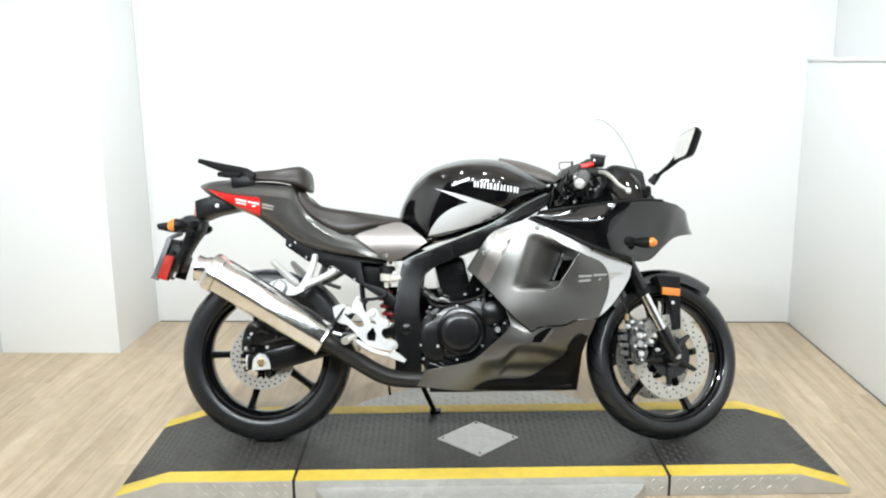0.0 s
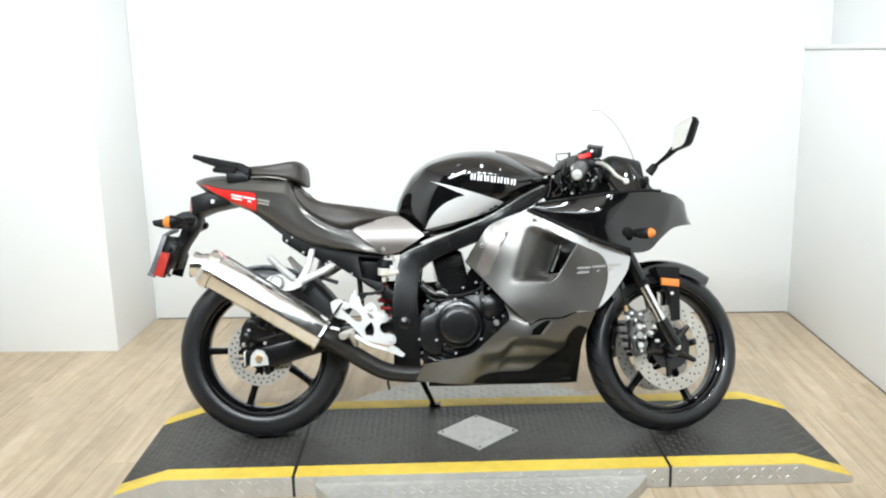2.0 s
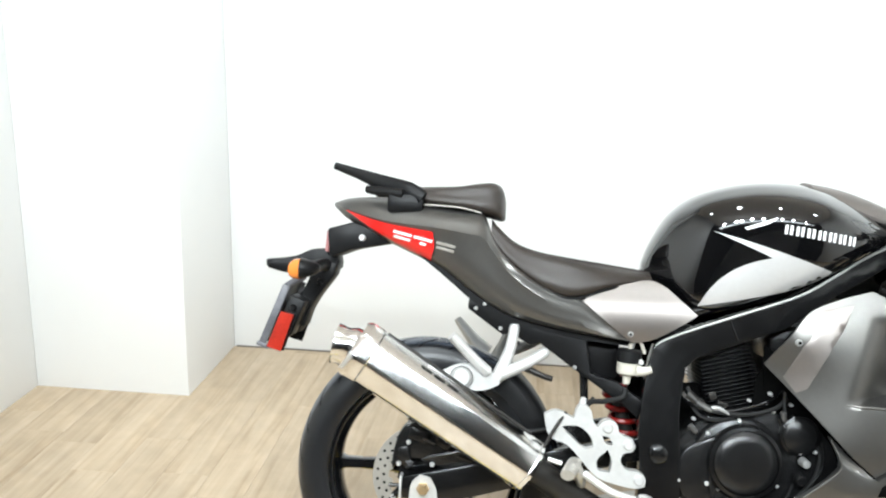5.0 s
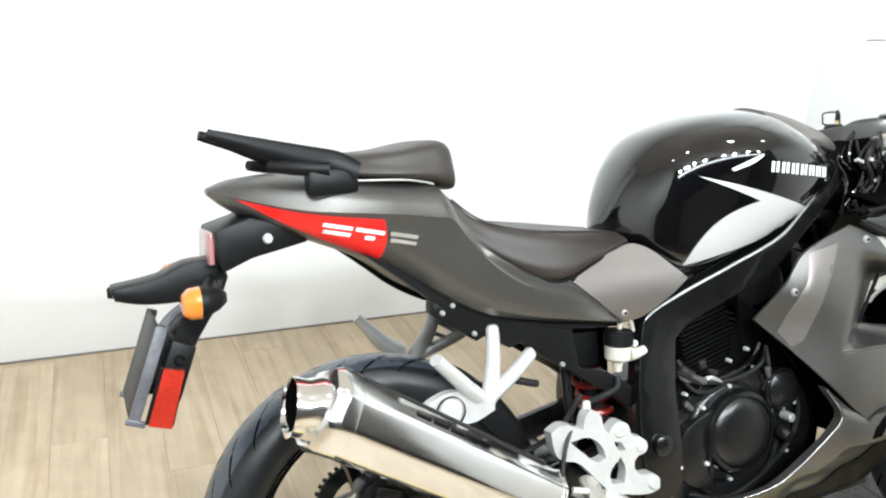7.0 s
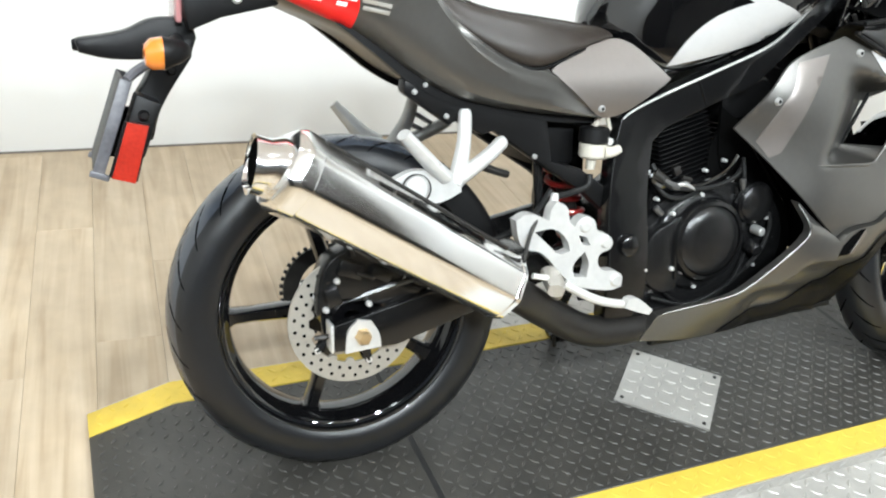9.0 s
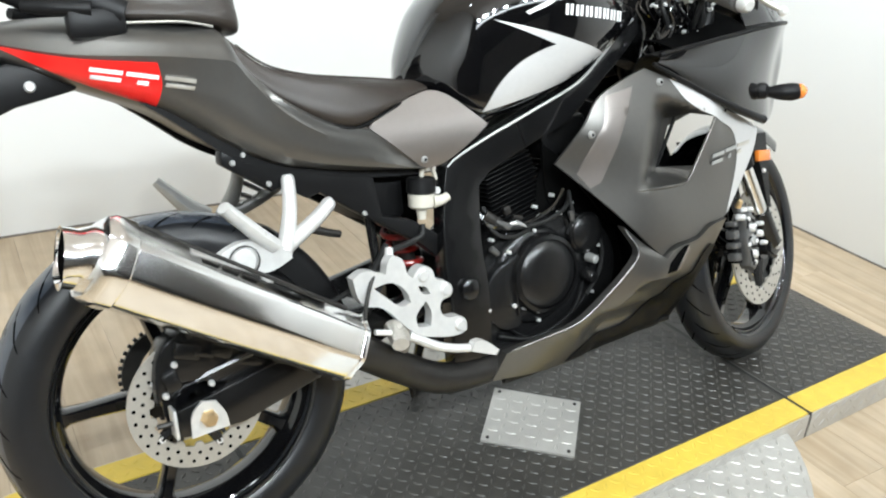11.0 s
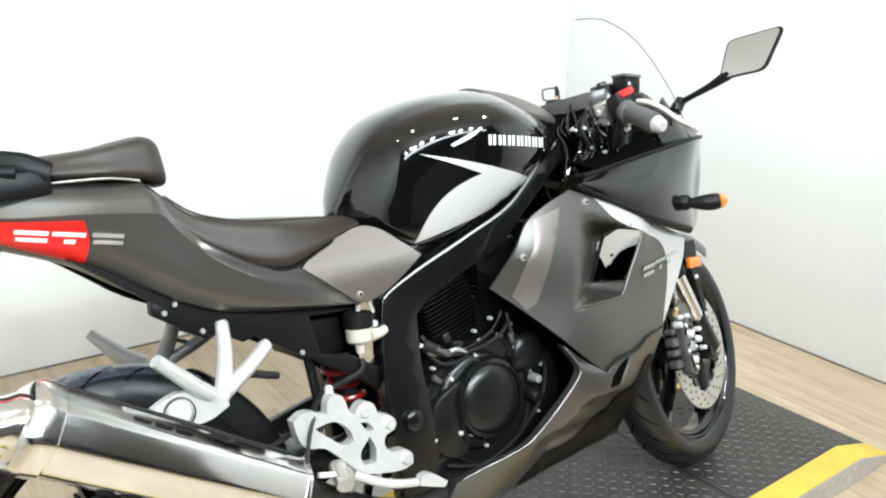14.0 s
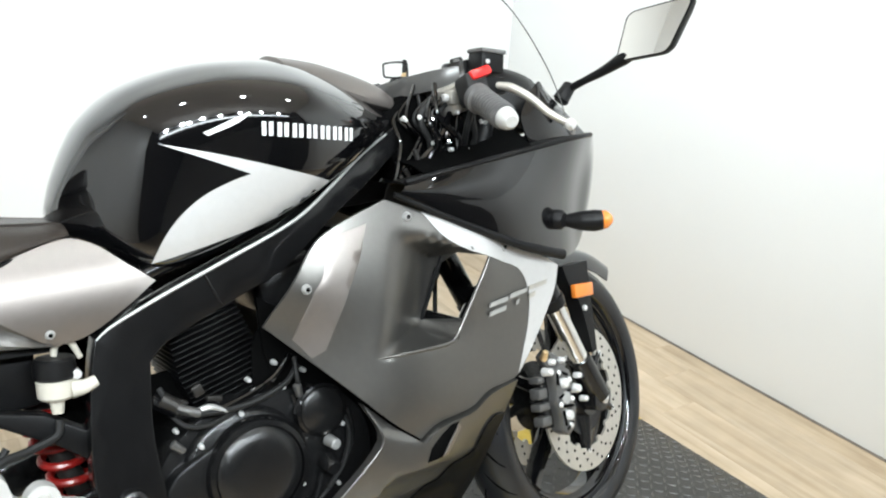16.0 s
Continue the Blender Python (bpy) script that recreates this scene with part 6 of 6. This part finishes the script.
ringk = [Vector((1.112 + 0.032 * max(-0.8, min(0.8, 1.3 * math.cos(q))), -0.004, 1.004 + 0.014 * math.sin(q))) for q in (2 * math.pi * i / 24 for i in range(25))]
part("key_ring", tube(ringk, 0.0020, 6, 1), DARKMETAL, yoke, "bent wire key ring")
for s in (-1, 1):
    p = Matrix.Rotation(radians(11), 3, "Z") @ Vector((0.01, s * 0.112, 0))
    dz = -0.03 if s > 0 else 0.0
    part("fork_cap", rod((1.150 + p.x, p.y, 0.965 + dz), (1.144 + p.x, p.y, 1.008 + dz), 0.031, 0.028, 24, 0.004), SATIN, yoke)
    part("cap_nut", rod((1.145 + p.x, p.y, 1.006 + dz), (1.143 + p.x, p.y, 1.014 + dz), 0.012, 0.011, 6, 0.001), DARKMETAL, yoke)
for s in (-1, 1):
    lg = part("fork_leg", tube([(1.158, s * 0.105, 0.955), (1.372, s * 0.105, 0.530)], [0.026, 0.0255], 24, 1), SATIN, bike, "inverted fork leg with a bright slider")
    lg.matrix_basis = STEER @ Matrix.Translation((-0.031, 0, -0.004))
    part("slider", tube([(1.365, s * 0.105, 0.545), (1.448, s * 0.105, 0.380)], [0.0195, 0.0195], 20, 1), CHROME, lg, "bright chromed slider")
    part("fork_foot", tube([(1.440, s * 0.105, 0.396), (1.468, s * 0.105, 0.342), (1.492, s * 0.105, 0.305), (1.498, s * 0.105, 0.294)], [0.0245, 0.026, 0.024, 0.012], 18, 1), SATIN, lg, "black cast fork foot")
    part("axle_lug", soften(plate([(1.455, 0.292), (1.462, 0.318), (1.50, 0.330), (1.520, 0.306), (1.512, 0.282), (1.478, 0.276)], s * 0.118, s * 0.088, 0), 0.005), SATIN, lg)
    part("lug_bolt", rod((1.493, s * 0.116, 0.302), (1.493, s * 0.126, 0.302), 0.006, None, 8, 0.001), BOLT, lg)
    part("dust_seal", tube([(1.368, s * 0.105, 0.538), (1.378, s * 0.105, 0.518)], [0.028, 0.026], 20, 1), PLASTIC, lg)
    fcal = part("front_caliper", soften(plate([(1.312, 0.400), (1.342, 0.412), (1.370, 0.392), (1.376, 0.360), (1.364, 0.343), (1.374, 0.314), (1.360, 0.280), (1.338, 0.268), (1.318, 0.282), (1.323, 0.312), (1.310, 0.342), (1.317, 0.372)], s * 0.126, s * 0.094, 0, [[(1.334, 0.382), (1.350, 0.380), (1.347, 0.362), (1.335, 0.364)], [(1.336, 0.322), (1.352, 0.320), (1.348, 0.302), (1.338, 0.304)]], True, 30), 0.006), YOKEGREY, lg, "grey front brake caliper with bright pistons")
    part("caliper_mount", soften(plate([(1.294, 0.436), (1.316, 0.446), (1.374, 0.408), (1.366, 0.388), (1.330, 0.402), (1.304, 0.416)], s * 0.118, s * 0.100, 0, (), True, 40), 0.004), YOKEGREY, fcal)
    part("bleed_screw", rod((1.300, s * 0.116, 0.430), (1.296, s * 0.128, 0.446), 0.008, 0.006, 10, 0.001), GOLD, fcal, "brass bleed screw")
    for z, w, h in ((0.312, 0.030, 0.018), (0.340, 0.036, 0.014), (0.366, 0.028, 0.020), (0.392, 0.022, 0.012)):
        part("pad_block", box((1.286, s * 0.103, z), (w, 0.024, h), Matrix.Rotation(radians(6), 3, "Y"), 0.003), YOKEGREY, fcal)
    part("pad_carrier", soften(plate([(1.292, 0.392), (1.316, 0.396), (1.318, 0.290), (1.294, 0.294)], s * 0.106, s * 0.086, 0, (), False), 0.003), ENGINE, fcal)
    for x, z in ((1.330, 0.396), (1.362, 0.374), (1.362, 0.336), (1.345, 0.288), (1.322, 0.335), (1.402, 0.372), (1.412, 0.322), (1.352, 0.416), (1.318, 0.420)):
        part("caliper_bolt", rod((x, s * 0.112, z), (x, s * 0.1295, z), 0.0065, 0.0055, 10, 0.0015), BOLT, fcal)
    # Near-black bars on the face paint shaded gaps in the caliper.
    for c, d, q in (((1.343, s * 0.127, 0.392), (0.030, 0.004, 0.005), 25), ((1.340, s * 0.127, 0.352), (0.042, 0.004, 0.004), -10), ((1.346, s * 0.127, 0.326), (0.034, 0.004, 0.005), 12), ((1.342, s * 0.127, 0.288), (0.026, 0.004, 0.004), -20), ((1.322, s * 0.127, 0.385), (0.005, 0.004, 0.022), 8), ((1.328, s * 0.127, 0.306), (0.005, 0.004, 0.030), -6)):
        part("caliper_groove", box(c, d, Matrix.Rotation(radians(q), 3, "Y"), 0.001), DARK, fcal)
    for x, z, r in ((1.344, 0.372, 0.012), (1.344, 0.308, 0.012), (1.300, 0.405, 0.009), (1.386, 0.350, 0.010)):
        part("piston_boss", rod((x, s * 0.110, z), (x, s * 0.133, z), r, r * 0.8, 14, 0.002), ALLOY, fcal)
    part("piston_cap", lathe([(0.0, s * 0.130), (0.011, s * 0.130), (0.013, s * 0.127), (0.013, s * 0.120), (0.0, s * 0.120)], (1.342, 0, 0.343), 20, False), GREYALLOY, fcal)
    part("brake_line", tube([(1.33, s * 0.11, 0.415), (1.30, s * 0.12, 0.46), (1.28, s * 0.125, 0.52), (1.29, s * 0.12, 0.60), (1.27, s * 0.10, 0.70)], 0.005, 8), GRIP, lg)
part("lower_yoke", box((1.245, 0, 0.77), (0.07, 0.27, 0.035), Matrix.Rotation(radians(27), 3, "Y"), 0.008), SATIN, bike)
part("front_axle", rod((FW[0], -0.122, FW[2]), (FW[0], 0.122, FW[2]), 0.011, None, 16), STEEL, bike).matrix_basis = STEER
for s in (-1, 1):
    def at(x, y, z, side=s):
        return Vector((x - (0.37 * y if side > 0 else 0), side * y, z - (0.03 if side > 0 else 0)))
    bar = part("clip_on_bar", tube([at(1.165, 0.115, 0.958), at(1.158, 0.17, 0.950), at(1.128, 0.27, 0.915)], [0.012, 0.011, 0.011], 12), SATIN, bike, "black clip-on handlebar")
    part("bar_clamp", rod(at(1.172, 0.112, 0.925), at(1.154, 0.112, 0.972), 0.034, 0.034, 24, 0.003), STEEL, bar, "bright clamp ring")
    part("clamp_lug", box(at(1.148, 0.135, 0.946), (0.03, 0.02, 0.024), bevel=0.004), STEEL, bar)
    part("clamp_bolt", rod(at(1.132, 0.135, 0.946), at(1.122, 0.135, 0.946), 0.007, None, 8, 0.001), BOLT, bar)
    part("grip", tube([at(1.147, 0.200, 0.943), at(1.145, 0.212, 0.938), at(1.145, 0.218, 0.937), at(1.119, 0.305, 0.909)], [0.025, 0.025, 0.0215, 0.0205], 18, 1), GRIPGREY, bar, "grey black ribbed rubber grip")
    for q in range(9):
        c = at(1.143, 0.224, 0.935).lerp(at(1.120, 0.300, 0.911), q / 8)
        d = (at(1.115, 0.305, 0.904) - at(1.143, 0.218, 0.936)).normalized()
        part("grip_rib", rod(c - d * 0.002, c + d * 0.002, 0.0222, 0.0222, 18, 0.0008), GRIPGREY, bar)
    part("bar_end", rod(at(1.119, 0.305, 0.909), at(1.114, 0.329, 0.901), 0.0185, 0.015, 18, 0.005), ALLOY, bar, "polished bar end weight")
    part("switch_box", box(at(1.153, 0.182, 0.955), (0.046, 0.04, 0.052), Matrix.Rotation(radians(20 * s), 3, "X"), 0.008), GRIP, bar)
    part("kill_switch", box(at(1.163, 0.186, 0.981), (0.046, 0.026, 0.017), Matrix.Rotation(radians(20 * s), 3, "X") @ Matrix.Rotation(radians(-14), 3, "Y"), 0.005), RED if s < 0 else PLASTIC, bar, "red kill switch" if s < 0 else "")
    part("lever_perch", box(at(1.195, 0.165, 0.960), (0.06, 0.04, 0.03), bevel=0.006), PLASTIC, bar)
    part("lever", tube([at(1.20, 0.175, 0.962), at(1.222, 0.20, 0.955), at(1.243, 0.225, 0.935), at(1.262, 0.248, 0.908), at(1.285, 0.266, 0.890)], [0.006, 0.008, 0.0075, 0.007, 0.006], 10), STEEL, bar, "polished control lever")
    part("lever_ball", lathe([(0.0, -0.011), (0.0078, -0.0078), (0.011, 0), (0.0078, 0.0078), (0.0, 0.011)], at(1.290, 0.270, 0.886), 16, False), ALLOY, bar)
    if s < 0:
        rsv = part("fluid_reservoir", box((1.203, -0.158, 1.000), (0.050, 0.042, 0.034), Matrix.Rotation(radians(8), 3, "Y"), 0.005), PLASTIC, bar, "black brake fluid reservoir")
        part("lid", box((1.206, -0.158, 1.019), (0.053, 0.045, 0.007), Matrix.Rotation(radians(8), 3, "Y"), 0.002), GRIPGREY, rsv)
        part("reservoir_bolt", rod((1.19, -0.178, 1.002), (1.19, -0.181, 1.002), 0.004, None, 8), BOLT, rsv)
part("switch_lead", tube([(1.16, -0.17, 0.93), (1.15, -0.16, 0.89), (1.16, -0.13, 0.85), (1.15, -0.11, 0.80)], 0.006, 8), GRIP, bike)
part("side_shield", patch([[(1.25, -0.206, 0.860), (1.32, -0.210, 0.864), (1.405, -0.188, 0.860)], [(1.246, -0.192, 0.905), (1.312, -0.190, 0.916), (1.368, -0.178, 0.902)], [(1.288, -0.172, 0.946), (1.314, -0.166, 0.964), (1.336, -0.158, 0.946)]], 4, 0.004), BLACK, bike, "gloss black screen mounting panel")
part("meter_cowl", loft([(1.235, [(0, 0.978), (0.075, 0.972), (0.10, 0.95), (0.105, 0.905), (0, 0.895)]), (1.275, [(0, 1.000), (0.085, 0.994), (0.12, 0.960), (0.13, 0.90), (0, 0.89)]), (1.335, [(0, 0.995), (0.08, 0.985), (0.125, 0.945), (0.145, 0.885), (0, 0.875)]), (1.385, [(0, 0.985), (0.06, 0.972), (0.10, 0.93), (0.125, 0.875), (0, 0.868)])], 5, 5), PLASTIC, bike, "black instrument cowl")
# Made-up near-black block standing for the shade below the yoke.
part("head_cover", box((1.105, 0.01, 0.885), (0.13, 0.15, 0.14), Matrix.Rotation(radians(-24), 3, "Y"), 0.02), DARK, bike, "added near-black block filling in shade behind the steering head")
# Added near-black sheet, shades the gap under the grip.
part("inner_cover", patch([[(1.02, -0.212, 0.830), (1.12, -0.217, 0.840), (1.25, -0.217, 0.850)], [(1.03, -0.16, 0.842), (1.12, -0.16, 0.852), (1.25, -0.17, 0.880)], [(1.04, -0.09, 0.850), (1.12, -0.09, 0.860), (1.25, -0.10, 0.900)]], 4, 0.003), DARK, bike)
part("lead_bundle", tube([(1.19, -0.10, 0.955), (1.205, -0.135, 0.91), (1.19, -0.14, 0.86), (1.15, -0.13, 0.81)], [0.014, 0.017, 0.017, 0.014], 12), PLASTIC, bike)
rc = random.Random(12)
for q in range(24):
    x0, x1 = rc.uniform(1.10, 1.24), rc.uniform(1.02, 1.16)
    y0, y1 = -rc.uniform(0.05, 0.15), -rc.uniform(0.08, 0.14)
    sag = rc.uniform(-0.03, 0.03)
    part("control_cable", tube([(x0, y0, rc.uniform(0.94, 0.975)), (x0 - 0.03 + sag, y0 - 0.015, 0.915), ((x0 + x1) / 2 + sag, (y0 + y1) / 2 - 0.02, 0.87), (x1, y1, rc.uniform(0.79, 0.84))], rc.choice((0.0035, 0.0045, 0.006)), 7), BLACK if q % 3 else GRIP, bike, "black control cable")
# Random bright studs, added as glints among the cables.
for q in range(26):
    x, z = rc.uniform(1.02, 1.22), rc.uniform(0.80, 0.95)
    y = -0.128 - rc.uniform(0, 0.035)
    part("cable_clip", rod((x, y, z), (x + rc.uniform(-0.006, 0.006), y - 0.008, z + rc.uniform(-0.004, 0.006)), rc.uniform(0.0022, 0.0042), None, 8, 0.0006), BOLT, bike)
for a, b in (((1.055, -0.135, 0.865), (1.075, -0.14, 0.80)), ((1.13, -0.15, 0.845), (1.16, -0.15, 0.815)), ((1.03, -0.14, 0.835), (1.05, -0.14, 0.80))):
    part("frame_bracket", rod(a, b, 0.0045, 0.004, 8, 0.001), DARKMETAL, bike)

# -- front mudguard
fend = []
for q in np.linspace(radians(54), radians(140), 9):
    fend.append([(FW[0] + (0.324 - d) * math.cos(q) + 0.0, y, FW[2] + (0.324 - d) * math.sin(q)) for y, d in ((-0.07, 0.05), (-0.064, 0.016), (-0.03, 0), (0.03, 0), (0.064, 0.016), (0.07, 0.05))])
mud = part("front_mudguard", patch(fend, 3, 0.003), BLACK, bike, "gloss black front mudguard")
mud.matrix_basis = STEER
for s in (-1, 1):
    part("mudguard_stay", plate([(1.405, 0.585), (1.500, 0.580), (1.496, 0.520), (1.492, 0.450), (1.488, 0.392), (1.470, 0.390), (1.462, 0.450), (1.446, 0.508), (1.420, 0.545)], s * 0.101, s * 0.066, 0.004), PLASTIC, mud)
    part("reflector", box((1.455, s * 0.108, 0.526), (0.070, 0.012, 0.028), Matrix.Rotation(radians(5), 3, "Y"), 0.003), AMBER, mud, "amber side reflector")
    part("stay_bolt", rod((1.462, s * 0.099, 0.487), (1.462, s * 0.107, 0.487), 0.006, None, 8, 0.001), BOLT, mud)

# -- side stand and drain hose
st = part("side_stand", tube([(0.55, 0.10, 0.245), (0.565, 0.16, 0.17), (0.604, 0.245, 0.070)], [0.013, 0.011, 0.010], 10, 1), SATIN, bike, "black steel side stand")
part("stand_foot", box((0.610, 0.252, 0.066), (0.045, 0.035, 0.008), Matrix.Rotation(radians(14), 3, "X"), 0.002), SATIN, st)
part("drain_hose", tube([(0.44, -0.02, 0.26), (0.445, -0.02, 0.20), (0.45, -0.02, 0.165)], 0.0045, 8), GRIP, bike, "thin black drain hose")


# ---- floor planks ----
def plank_mesh(length, width, thick=0.008):
    bm = box((0, 0, -thick / 2), (width - 0.0005, length - 0.0005, thick))
    es = [e for e in bm.edges if all(v.co.z > -0.001 for v in e.verts)]
    bmesh.ops.bevel(bm, geom=es, offset=0.0006, segments=1, profile=0.5, affect="EDGES")
    me = bpy.data.meshes.new("plank")
    bm.to_mesh(me)
    bm.free()
    me.materials.append(WOOD)
    return me


LONG, WIDE = 1.22, 0.152
full = plank_mesh(LONG, WIDE)
rng = random.Random(5)
row_x = WEST + WIDE / 2
while row_x < EAST + 0.05:
    y = NORTH - rng.random() * LONG
    cuts = [(y, NORTH)]
    while y > -6.0:
        cuts.append((max(y - LONG, -6.0), y))
        y -= LONG
    for a, b in cuts:
        me = full if abs(b - a - LONG) < 1e-6 else plank_mesh(b - a, WIDE)
        ob = new("plank", me)
        ob.location = (row_x, (a + b) / 2, FLOOR)
        ob.parent = floor
    row_x += WIDE
